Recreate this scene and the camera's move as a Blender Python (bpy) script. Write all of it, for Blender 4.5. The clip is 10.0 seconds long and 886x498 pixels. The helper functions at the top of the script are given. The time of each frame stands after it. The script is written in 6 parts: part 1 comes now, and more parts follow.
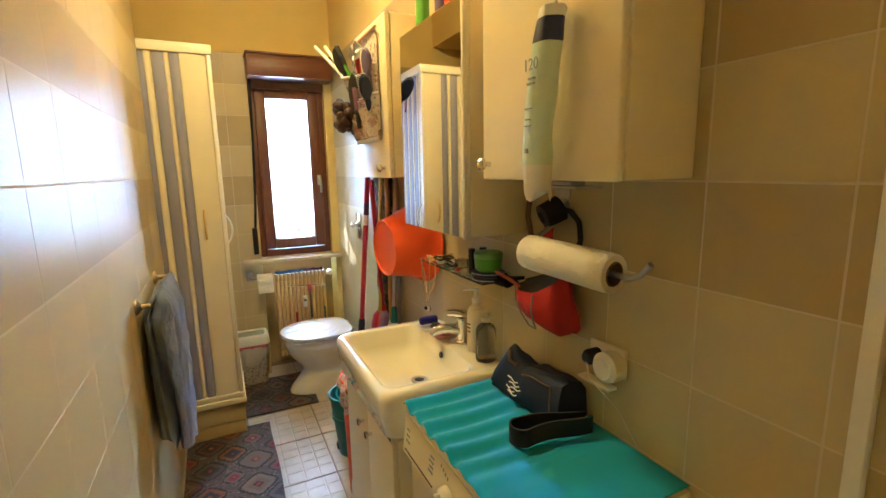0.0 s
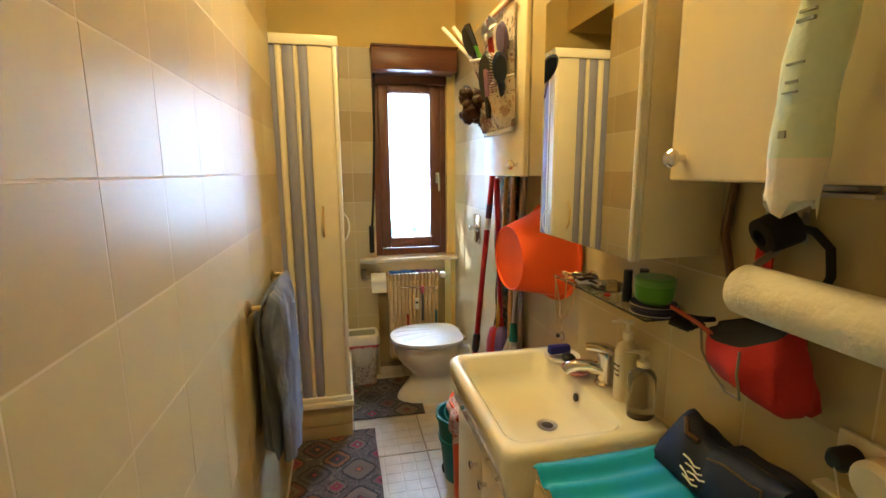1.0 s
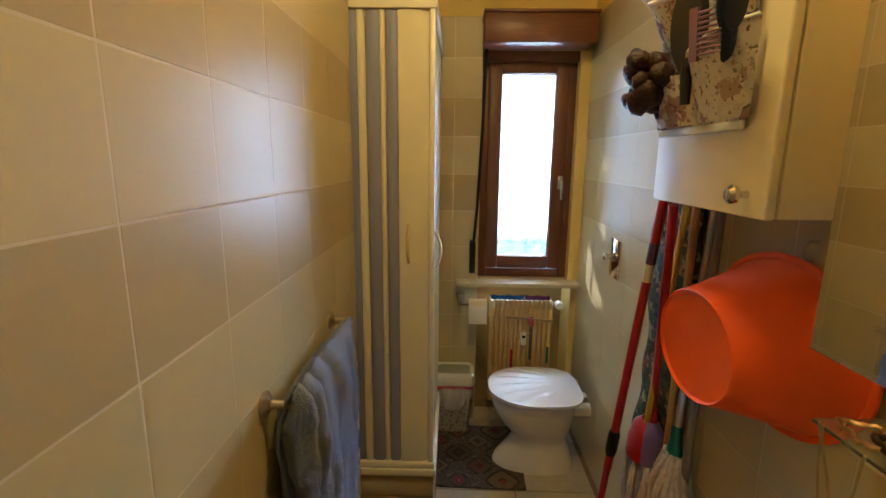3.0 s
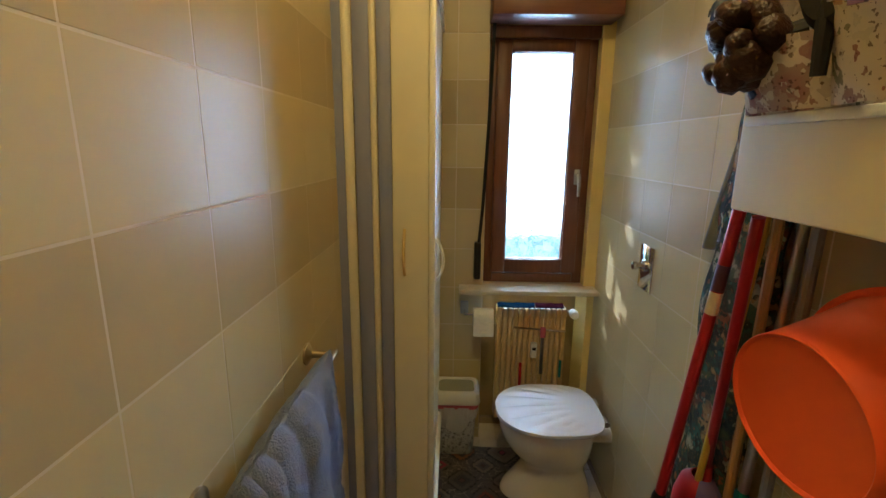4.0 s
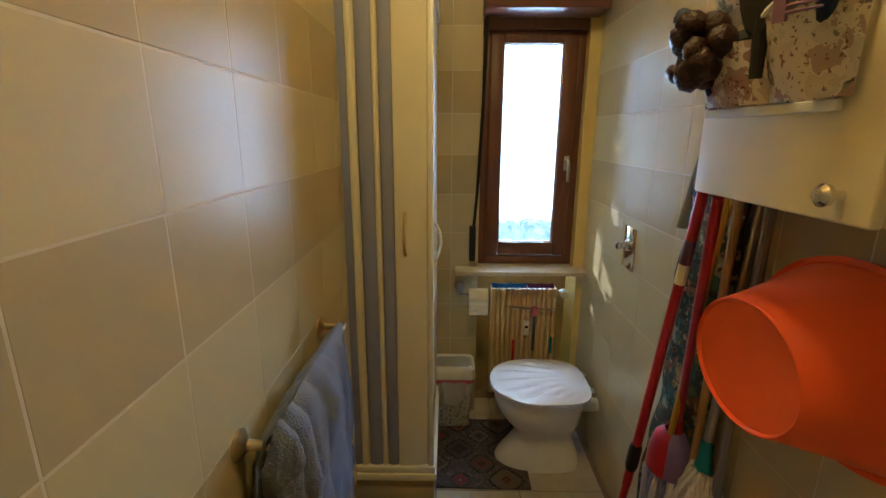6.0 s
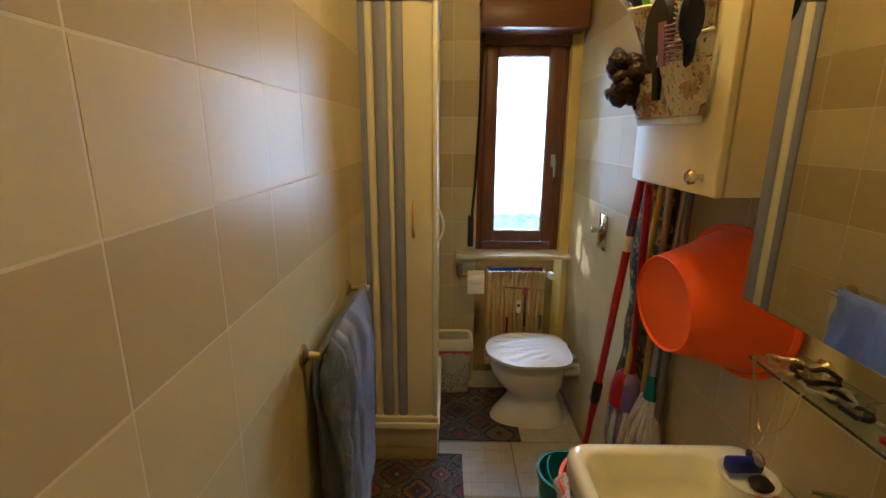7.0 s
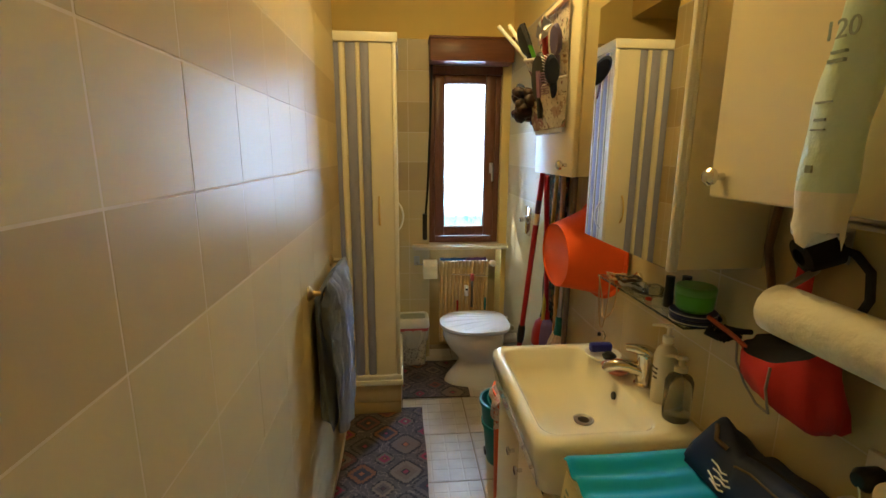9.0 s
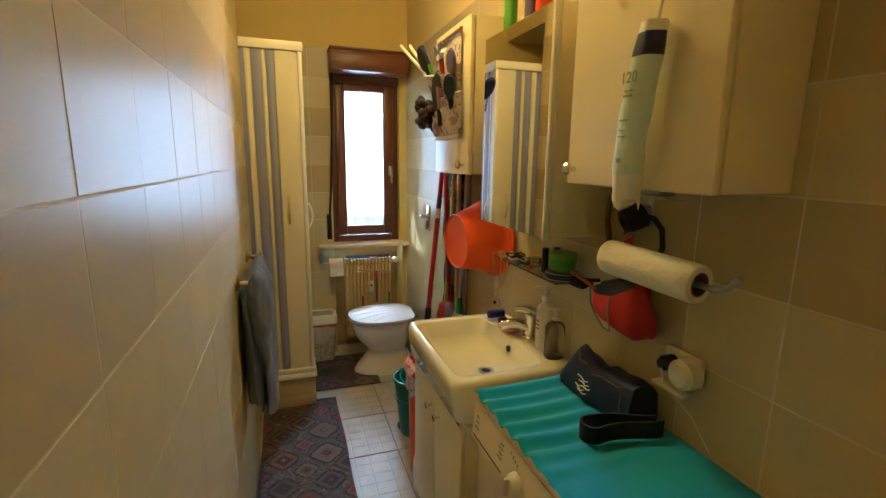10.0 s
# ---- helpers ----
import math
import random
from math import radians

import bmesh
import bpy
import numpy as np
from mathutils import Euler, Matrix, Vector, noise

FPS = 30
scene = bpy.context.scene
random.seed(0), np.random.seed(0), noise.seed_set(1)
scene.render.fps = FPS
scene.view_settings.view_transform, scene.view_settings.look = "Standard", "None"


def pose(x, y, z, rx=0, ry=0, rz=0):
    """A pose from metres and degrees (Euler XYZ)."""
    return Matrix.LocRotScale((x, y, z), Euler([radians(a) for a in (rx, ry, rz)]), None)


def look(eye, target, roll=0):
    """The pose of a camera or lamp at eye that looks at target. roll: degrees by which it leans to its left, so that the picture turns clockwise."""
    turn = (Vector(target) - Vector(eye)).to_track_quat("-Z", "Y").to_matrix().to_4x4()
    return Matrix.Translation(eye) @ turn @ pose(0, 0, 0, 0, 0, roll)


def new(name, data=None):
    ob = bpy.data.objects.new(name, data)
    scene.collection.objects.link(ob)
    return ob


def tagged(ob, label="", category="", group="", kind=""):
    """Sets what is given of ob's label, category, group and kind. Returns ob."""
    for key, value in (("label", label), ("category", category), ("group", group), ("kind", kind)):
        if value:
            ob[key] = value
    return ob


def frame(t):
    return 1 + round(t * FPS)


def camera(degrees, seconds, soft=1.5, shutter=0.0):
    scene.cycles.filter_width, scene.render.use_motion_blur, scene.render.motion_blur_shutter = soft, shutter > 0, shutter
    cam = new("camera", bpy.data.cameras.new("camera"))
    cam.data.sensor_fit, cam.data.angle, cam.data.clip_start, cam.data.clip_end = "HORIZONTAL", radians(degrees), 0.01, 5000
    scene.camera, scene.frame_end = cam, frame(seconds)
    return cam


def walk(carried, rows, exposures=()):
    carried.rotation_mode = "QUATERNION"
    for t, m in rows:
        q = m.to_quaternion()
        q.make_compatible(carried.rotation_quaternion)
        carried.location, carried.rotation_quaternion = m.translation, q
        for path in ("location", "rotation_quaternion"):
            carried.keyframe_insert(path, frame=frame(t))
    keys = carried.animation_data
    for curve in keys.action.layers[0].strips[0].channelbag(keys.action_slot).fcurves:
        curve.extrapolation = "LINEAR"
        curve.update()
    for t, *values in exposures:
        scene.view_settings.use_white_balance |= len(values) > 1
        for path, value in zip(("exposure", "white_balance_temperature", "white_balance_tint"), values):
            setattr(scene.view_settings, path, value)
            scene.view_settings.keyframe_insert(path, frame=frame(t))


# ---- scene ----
cam = camera(88.3, 10.0)
PATH = [
    (0, (0.08, -0.032, 1.494), (0.94, 1.741, 1.153), -1.1),
    (0.5, (0.098, 0.102, 1.488), (0.737, 1.966, 1.149), -0.6),
    (1, (0.118, 0.254, 1.488), (0.526, 2.182, 1.15), -0.4),
    (1.5, (0.123, 0.403, 1.493), (0.352, 2.36, 1.151), -0.3),
    (2, (0.135, 0.587, 1.525), (0.225, 2.554, 1.175), -0.0),
    (2.5, (0.177, 0.742, 1.572), (0.155, 2.707, 1.2), -0.0),
    (3, (0.184, 0.909, 1.559), (0.133, 2.871, 1.174), 0.6),
    (3.2, (0.184, 0.971, 1.561), (0.130, 2.932, 1.170), 0.6),
    (4.5, (0.155, 1.293, 1.579), (0.115, 3.239, 1.119), 0.5),
    (5, (0.163, 1.307, 1.581), (0.129, 3.249, 1.104), 0.3),
    (5.5, (0.156, 1.24, 1.579), (0.137, 3.18, 1.093), 0.3),
    (7, (0.151, 0.738, 1.59), (0.128, 2.676, 1.101), 0.3),
    (7.5, (0.148, 0.628, 1.585), (0.118, 2.567, 1.095), 0.1),
    (8, (0.152, 0.525, 1.584), (0.18, 2.465, 1.096), 0.4),
    (8.5, (0.153, 0.365, 1.557), (0.263, 2.305, 1.083), 0.6),
    (9, (0.128, 0.185, 1.545), (0.301, 2.134, 1.132), 0.3),
    (9.5, (0.082, 0.066, 1.541), (0.401, 2.001, 1.147), 0.9),
    (10, (-0.009, -0.06, 1.523), (0.628, 1.797, 1.142), 0.8),
]
EXPOSURES = [(0.0, 0.72, 5200, 12), (0.5, 0.68, 5300, 12), (1.0, 0.50, 5430, 12), (1.5, 0.33, 5480, 12), (2.0, 0.08, 5600, 13), (3.0, -0.26, 5500, 12), (4.5, -0.51, 5100, 8), (5.5, -0.52, 5100, 8), (7.0, -0.42, 5550, 12), (8.0, -0.28, 5500, 9), (9.0, -0.13, 5450, 8), (10.0, 0.03, 5330, 8)]
walk(cam, [(t, look(eye, target, roll)) for t, eye, target, roll in PATH], EXPOSURES)

DAYLIGHT, LAMP, LAMP_Y = 46.0, 92.0, 1.70

# ---------- world, light, exposure ----------
world = bpy.data.worlds.new("world")
scene.world = world
world.use_nodes = True
wn = world.node_tree
sky = wn.nodes.new("ShaderNodeTexSky")
sky.sky_type, sky.sun_disc = "NISHITA", False
sky.sun_elevation, sky.sun_rotation = radians(18.5), radians(-37.6)
wn.nodes["Background"].inputs["Strength"].default_value = 0.10
SUN_WAY = Vector((1.0, -1.3, -0.55)).normalized()      # low sun from beyond the window, raking the right-hand wall
sun = new("sun", bpy.data.lights.new("sun", "SUN"))
sun.data.energy, sun.data.angle, sun.data.color = 5.0, radians(1.0), (1.0, 0.95, 0.86)
sun.rotation_mode = "QUATERNION"
sun.rotation_quaternion = SUN_WAY.to_track_quat("-Z", "Y")
sun.location = (-1.5, 8.0, 3.0)
wn.links.new(sky.outputs[0], wn.nodes["Background"].inputs[0])


# ---------- materials ----------
def nodes_of(name):
    m = bpy.data.materials.new(name)
    m.use_nodes = True
    nt = m.node_tree
    return m, nt, nt.nodes["Principled BSDF"]


def rgb(c):
    return (c[0], c[1], c[2], 1.0)


def mathn(nt, op, a, b=None, c=None):
    n = nt.nodes.new("ShaderNodeMath")
    n.operation = op
    for i, v in enumerate((a, b, c)):
        if v is None:
            continue
        if isinstance(v, (int, float)):
            n.inputs[i].default_value = v
        else:
            nt.links.new(v, n.inputs[i])
    return n.outputs[0]


def mixc(nt, f, a, b):
    n = nt.nodes.new("ShaderNodeMix")
    n.data_type = "RGBA"
    for i, v in ((0, f), (6, a), (7, b)):
        if isinstance(v, (int, float)):
            n.inputs[i].default_value = v
        elif isinstance(v, tuple):
            n.inputs[i].default_value = rgb(v)
        else:
            nt.links.new(v, n.inputs[i])
    return n.outputs[2]


def noise_tex(nt, scale, detail=3.0, stretch=None, rough=0.55):
    tc = nt.nodes.new("ShaderNodeTexCoord")
    n = nt.nodes.new("ShaderNodeTexNoise")
    n.inputs["Scale"].default_value = scale
    n.inputs["Detail"].default_value = detail
    n.inputs["Roughness"].default_value = rough
    src = tc.outputs["Object"]
    if stretch:
        mp = nt.nodes.new("ShaderNodeMapping")
        mp.inputs["Scale"].default_value = stretch
        nt.links.new(src, mp.inputs["Vector"])
        src = mp.outputs[0]
    nt.links.new(src, n.inputs["Vector"])
    return n.outputs["Fac"]


def mat(name, c, rough=0.5, metal=0.0, var=0.12, scale=7.0, bump=0.06, bscale=70.0, dist=0.002,
        stretch=None, c2=None, rand=0.0, rvar=0.08, sheen=0.0, coat=0.0, trans=0.0, alpha=1.0, ior=1.45):
    """A surface with broad tone variation, fine relief and uneven gloss."""
    if abs(rough - 0.274) < rvar / 2 + 0.01:
        rough = 0.274 + (rvar / 2 + 0.012) * (1 if rough > 0.245 else -1)
    m, nt, b = nodes_of(name)
    f = noise_tex(nt, scale, 4.0, stretch)
    lo = tuple(max(0, v * (1 - var)) for v in c)
    hi = c2 if c2 else tuple(min(1, v * (1 + var)) for v in c)
    col = mixc(nt, f, lo, hi)
    if rand:
        oi = nt.nodes.new("ShaderNodeObjectInfo")
        hsv = nt.nodes.new("ShaderNodeHueSaturation")
        nt.links.new(mathn(nt, "MULTIPLY_ADD", oi.outputs["Random"], rand, 1 - rand / 2), hsv.inputs["Value"])
        nt.links.new(col, hsv.inputs["Color"])
        col = hsv.outputs[0]
    nt.links.new(col, b.inputs["Base Color"])
    fine = noise_tex(nt, bscale, 3.0, stretch)
    nt.links.new(mathn(nt, "MULTIPLY_ADD", fine, rvar, rough - rvar / 2), b.inputs["Roughness"])
    b.inputs["Metallic"].default_value = metal
    b.inputs["IOR"].default_value = ior
    b.inputs["Sheen Weight"].default_value = sheen
    b.inputs["Coat Weight"].default_value = coat
    b.inputs["Transmission Weight"].default_value = trans
    b.inputs["Alpha"].default_value = alpha
    if bump:
        bp = nt.nodes.new("ShaderNodeBump")
        bp.inputs["Strength"].default_value = bump
        bp.inputs["Distance"].default_value = dist
        nt.links.new(fine, bp.inputs["Height"])
        nt.links.new(bp.outputs[0], b.inputs["Normal"])
    return m


def print_mat(name, cols, scale, rough=0.85, bump=0.2, cover=0.55):
    """Printed cloth: flowers and leaves scattered on a ground of the first colour, with fine scribbles."""
    m, nt, b = nodes_of(name)
    tc = nt.nodes.new("ShaderNodeTexCoord")
    wob = nt.nodes.new("ShaderNodeTexNoise")
    wob.inputs["Scale"].default_value = scale * 1.8
    wob.inputs["Detail"].default_value = 3.0
    nt.links.new(tc.outputs["Object"], wob.inputs["Vector"])
    add = nt.nodes.new("ShaderNodeVectorMath")
    add.operation = "MULTIPLY_ADD"
    nt.links.new(wob.outputs["Color"], add.inputs[0])
    add.inputs[1].default_value = (1.1 / scale,) * 3
    nt.links.new(tc.outputs["Object"], add.inputs[2])

    def layer(sc, under, width):
        v = nt.nodes.new("ShaderNodeTexVoronoi")
        v.inputs["Scale"].default_value = sc
        nt.links.new(add.outputs[0], v.inputs["Vector"])
        sep = nt.nodes.new("ShaderNodeSeparateColor")
        nt.links.new(v.outputs["Color"], sep.inputs[0])
        ramp = nt.nodes.new("ShaderNodeValToRGB")
        ramp.color_ramp.interpolation = "CONSTANT"
        while len(ramp.color_ramp.elements) < len(cols):
            ramp.color_ramp.elements.new(0.5)
        for i, c in enumerate(cols):
            ramp.color_ramp.elements[i].position = i / len(cols)
            ramp.color_ramp.elements[i].color = rgb(c)
        nt.links.new(sep.outputs[0], ramp.inputs[0])
        shade = mixc(nt, mathn(nt, "MULTIPLY", v.outputs["Distance"], 0.9), ramp.outputs[0], tuple(0.6 * x for x in cols[0]))
        return mixc(nt, mathn(nt, "LESS_THAN", v.outputs["Distance"], mathn(nt, "MULTIPLY_ADD", sep.outputs[1], 0.35, width)), under, shade)

    col = layer(scale, cols[0], cover * 0.5)
    col = layer(scale * 2.3, col, cover * 0.25)
    scr = mathn(nt, "GREATER_THAN", noise_tex(nt, scale * 6, 2), 0.64)
    col = mixc(nt, mathn(nt, "MULTIPLY", scr, 0.7), col, tuple(0.35 * x for x in cols[1]))
    nt.links.new(col, b.inputs["Base Color"])
    b.inputs["Roughness"].default_value = rough
    b.inputs["Specular IOR Level"].default_value = 0.12
    bp = nt.nodes.new("ShaderNodeBump")
    bp.inputs["Strength"].default_value = bump
    bp.inputs["Distance"].default_value = 0.002
    nt.links.new(noise_tex(nt, 300), bp.inputs["Height"])
    nt.links.new(bp.outputs[0], b.inputs["Normal"])
    return m


def rug_mat():
    """Woven rug with rows of stepped diamonds inside diamonds, each with its own colours."""
    m, nt, b = nodes_of("rug")
    tc = nt.nodes.new("ShaderNodeTexCoord")
    sp = nt.nodes.new("ShaderNodeSeparateXYZ")
    nt.links.new(tc.outputs["Object"], sp.inputs[0])
    step = 0.006
    sx = mathn(nt, "SNAP", sp.outputs[0], step)
    sy = mathn(nt, "SNAP", sp.outputs[1], step)
    u0 = mathn(nt, "DIVIDE", sx, 0.215)
    v0 = mathn(nt, "DIVIDE", sy, 0.215)
    a = mathn(nt, "ADD", u0, v0)
    d = mathn(nt, "SUBTRACT", u0, v0)
    ca, cd = mathn(nt, "FLOOR", a), mathn(nt, "FLOOR", d)
    fa = mathn(nt, "ABSOLUTE", mathn(nt, "SUBTRACT", mathn(nt, "SUBTRACT", a, ca), 0.5))
    fd = mathn(nt, "ABSOLUTE", mathn(nt, "SUBTRACT", mathn(nt, "SUBTRACT", d, cd), 0.5))
    r = mathn(nt, "MAXIMUM", fa, fd)
    cell = nt.nodes.new("ShaderNodeCombineXYZ")
    nt.links.new(ca, cell.inputs[0])
    nt.links.new(cd, cell.inputs[1])
    wn1 = nt.nodes.new("ShaderNodeTexWhiteNoise")
    wn1.noise_dimensions = "2D"
    nt.links.new(cell.outputs[0], wn1.inputs["Vector"])
    se = nt.nodes.new("ShaderNodeSeparateColor")
    nt.links.new(wn1.outputs["Color"], se.inputs[0])

    def pick(src, cols):
        ramp = nt.nodes.new("ShaderNodeValToRGB")
        ramp.color_ramp.interpolation = "CONSTANT"
        while len(ramp.color_ramp.elements) < len(cols):
            ramp.color_ramp.elements.new(0.5)
        for i, c in enumerate(cols):
            ramp.color_ramp.elements[i].position = i / len(cols)
            ramp.color_ramp.elements[i].color = rgb(c)
        nt.links.new(src, ramp.inputs[0])
        return ramp.outputs[0]

    ground = mixc(nt, noise_tex(nt, 9), (0.050, 0.040, 0.041), (0.095, 0.075, 0.072))
    outline = (0.014, 0.012, 0.016)
    fill = pick(se.outputs[0], [(0.20, 0.070, 0.022), (0.135, 0.10, 0.075), (0.075, 0.058, 0.058), (0.17, 0.125, 0.088), (0.12, 0.038, 0.036), (0.09, 0.07, 0.068)])
    inner = pick(se.outputs[1], [(0.24, 0.016, 0.050), (0.085, 0.065, 0.062), (0.16, 0.035, 0.026), (0.032, 0.028, 0.036), (0.14, 0.095, 0.066)])
    core = pick(se.outputs[2], [(0.30, 0.09, 0.03), (0.07, 0.03, 0.035), (0.26, 0.20, 0.15), (0.22, 0.02, 0.05)])
    size = mathn(nt, "MULTIPLY_ADD", se.outputs[1], 0.17, 0.22)
    # notched corners and stepped sides
    notch = mathn(nt, "MULTIPLY", mathn(nt, "GREATER_THAN", mathn(nt, "MINIMUM", fa, fd), mathn(nt, "MULTIPLY", size, 0.80)), 0.05)
    saw = mathn(nt, "MULTIPLY", mathn(nt, "SNAP", mathn(nt, "PINGPONG", mathn(nt, "MULTIPLY", mathn(nt, "SUBTRACT", fa, fd), 8.0), 0.5), 0.25), 0.10)
    rs = mathn(nt, "ADD", mathn(nt, "ADD", r, notch), saw)
    lt = lambda k: mathn(nt, "LESS_THAN", rs, mathn(nt, "MULTIPLY", size, k))
    col = mixc(nt, lt(1.30), ground, outline)
    col = mixc(nt, lt(1.10), col, fill)
    col = mixc(nt, lt(0.72), col, inner)
    col = mixc(nt, mathn(nt, "LESS_THAN", r, mathn(nt, "MULTIPLY", size, 0.30)), col, outline)
    col = mixc(nt, mathn(nt, "LESS_THAN", r, mathn(nt, "MULTIPLY", size, 0.20)), col, core)
    # pale scrolls between the medallions
    scroll = mathn(nt, "LESS_THAN", mathn(nt, "ABSOLUTE", mathn(nt, "SUBTRACT", noise_tex(nt, 26, 1), 0.5)), 0.018)
    col = mixc(nt, mathn(nt, "MULTIPLY", mathn(nt, "MULTIPLY", scroll, mathn(nt, "GREATER_THAN", rs, mathn(nt, "MULTIPLY", size, 1.32))), 0.75), col, (0.22, 0.17, 0.13))
    fuzz = noise_tex(nt, 420, 2)
    col = mixc(nt, mathn(nt, "MULTIPLY", fuzz, 0.45), col, (0.05, 0.045, 0.045))
    nt.links.new(col, b.inputs["Base Color"])
    b.inputs["Roughness"].default_value = 0.95
    bp = nt.nodes.new("ShaderNodeBump")
    bp.inputs["Strength"].default_value = 0.5
    bp.inputs["Distance"].default_value = 0.003
    nt.links.new(fuzz, bp.inputs["Height"])
    nt.links.new(bp.outputs[0], b.inputs["Normal"])
    return m


M_TILE = mat("tile_cream", (0.555, 0.458, 0.245), 0.332, var=0.055, scale=6, bump=0.05, bscale=14, dist=0.003, rand=0.05, rvar=0.02)
M_TILE_B = mat("tile_beige", (0.455, 0.355, 0.175), 0.337, var=0.06, scale=7, bump=0.05, bscale=14, dist=0.003, rand=0.06, rvar=0.02)
M_GROUT = mat("grout", (0.65, 0.57, 0.41), 0.7, var=0.15, scale=20)
M_PAINT = mat("wall_paint", (0.80, 0.62, 0.21), 0.75, var=0.05, scale=3, bump=0.12, bscale=120)
# darker ochre for the niche back: its deep shade is put into the colour
M_NICHE_SHADE = mat("niche_shade_ochre", (0.42, 0.30, 0.13), 0.9, var=0.2, scale=6, bump=0.3, bscale=60)
M_CEIL = mat("ceiling_paint", (0.82, 0.68, 0.36), 0.8, var=0.04, scale=3, bump=0.1, bscale=120)
M_FLOOR = mat("floor_tile", (0.41, 0.35, 0.29), 0.28, var=0.22, scale=9, bump=0.12, bscale=40, c2=(0.55, 0.49, 0.42), rand=0.10)
M_FGROUT = mat("floor_grout", (0.22, 0.16, 0.11), 0.9, var=0.2, scale=30)
M_RUG = rug_mat()
M_LINO = mat("white_lacquer", (0.83, 0.72, 0.46), 0.28, var=0.03, scale=4, bump=0.02, rvar=0.05)
M_CERAMIC = mat("white_ceramic", (0.86, 0.815, 0.64), 0.07, var=0.02, scale=4, bump=0.0, rvar=0.03, coat=0.6)
M_WC = mat("toilet_ceramic", (0.80, 0.74, 0.66), 0.12, var=0.02, scale=4, bump=0.0, rvar=0.04)
M_LID = mat("toilet_lid_plastic", (0.84, 0.84, 0.87), 0.13, var=0.02, scale=4, bump=0.0, rvar=0.05)
M_CHROME = mat("chrome", (0.72, 0.70, 0.68), 0.12, metal=1.0, var=0.05, bump=0.0, rvar=0.06)
M_STEEL = mat("brushed_steel", (0.48, 0.47, 0.46), 0.32, metal=1.0, var=0.1, bump=0.03, rvar=0.1)
M_BRASS = mat("aged_brass", (0.50, 0.40, 0.24), 0.25, metal=1.0, var=0.15, bump=0.02)
M_WOOD = mat("brown_wood", (0.150, 0.058, 0.034), 0.38, var=0.35, scale=14, stretch=(6, 6, 0.5), bump=0.12, bscale=40)
M_WOODBOX = mat("shutter_wood", (0.17, 0.062, 0.034), 0.36, var=0.3, scale=14, stretch=(0.5, 6, 6), bump=0.12, bscale=40)
M_MARBLE = mat("sill_marble", (0.58, 0.48, 0.33), 0.3, var=0.25, scale=18, bump=0.02)
M_MIRROR = mat("mirror", (0.86, 0.86, 0.83), 0.015, metal=1.0, var=0.01, bump=0.0, rvar=0.01)
M_PANEL_G = mat("panel_grey", (0.27, 0.28, 0.43), 0.42, var=0.05, scale=8, bump=0.05)
M_PANEL_C = mat("panel_cream", (0.72, 0.66, 0.50), 0.35, var=0.04, scale=8, bump=0.03)
M_ALU = mat("white_aluminium", (0.80, 0.76, 0.64), 0.3, var=0.03, scale=8, bump=0.02)
M_TOWEL = mat("towel_blue", (0.15, 0.185, 0.32), 0.95, var=0.30, scale=16, bump=0.9, bscale=260, dist=0.005, sheen=0.12)
M_ORANGE = mat("orange_plastic", (0.78, 0.098, 0.002), 0.42, var=0.06, scale=6, bump=0.03, bscale=30, rvar=0.1, ior=1.2)
M_RED = mat("red_lacquer", (0.38, 0.012, 0.015), 0.3, var=0.1, scale=10, bump=0.02)
M_BLACK = mat("black_plastic", (0.012, 0.011, 0.012), 0.4, var=0.2, scale=20)
M_STRAP = mat("black_webbing", (0.012, 0.012, 0.014), 0.85, var=0.2, scale=40, bump=0.6, bscale=300)
M_TEAL = mat("teal_plastic", (0.01, 0.20, 0.21), 0.4, var=0.08, scale=8)
M_CLOTH = mat("turquoise_cloth", (0.004, 0.33, 0.60), 0.8, var=0.1, scale=12, bump=0.4, bscale=500, sheen=0.2)
M_NAVY = mat("navy_nylon", (0.007, 0.017, 0.060), 0.6, var=0.2, scale=20, bump=0.4, bscale=400)
M_NAVYPIPE = mat("navy_piping", (0.12, 0.07, 0.04), 0.7)
M_REDCLOTH = mat("red_cloth", (0.44, 0.016, 0.010), 0.8, var=0.15, scale=25, bump=0.5, bscale=400)
M_GREYPIPE = mat("grey_piping", (0.25, 0.22, 0.2), 0.6)
M_PAPER = mat("paper_roll", (0.84, 0.80, 0.70), 0.9, var=0.06, scale=14, bump=0.8, bscale=55, dist=0.006)
M_CARD = mat("cardboard", (0.16, 0.10, 0.055), 0.9)
M_WHITE = mat("white_plastic", (0.80, 0.78, 0.72), 0.35, var=0.03, bump=0.02)
M_CREAMP = mat("cream_plastic", (0.72, 0.66, 0.52), 0.35, var=0.03, bump=0.02)
M_SOFTINK = mat("soft_ink", (0.30, 0.36, 0.33), 0.5)
M_INK = mat("grey_ink", (0.10, 0.085, 0.07), 0.7, bump=0.0)
M_RAD = mat("radiator_enamel", (0.62, 0.43, 0.18), 0.35, var=0.12, scale=15, bump=0.04)
M_BAG = mat("thin_plastic", (0.76, 0.74, 0.70), 0.3, alpha=0.72, var=0.06, bump=0.5, bscale=45, dist=0.006)
M_PINK = mat("pink_tape", (0.55, 0.12, 0.16), 0.5)
M_MINT = mat("mint_film", (0.66, 0.80, 0.68), 0.28, var=0.06, bump=0.5, bscale=40, dist=0.006)
M_COTTON = mat("cotton_white", (0.84, 0.82, 0.76), 0.8, var=0.05, bump=0.5, bscale=60, dist=0.004)
M_NAVYPRINT = mat("navy_print", (0.012, 0.018, 0.10), 0.4, bump=0.3, bscale=40)
M_GREEN = mat("green_plastic", (0.10, 0.34, 0.012), 0.35, var=0.1)
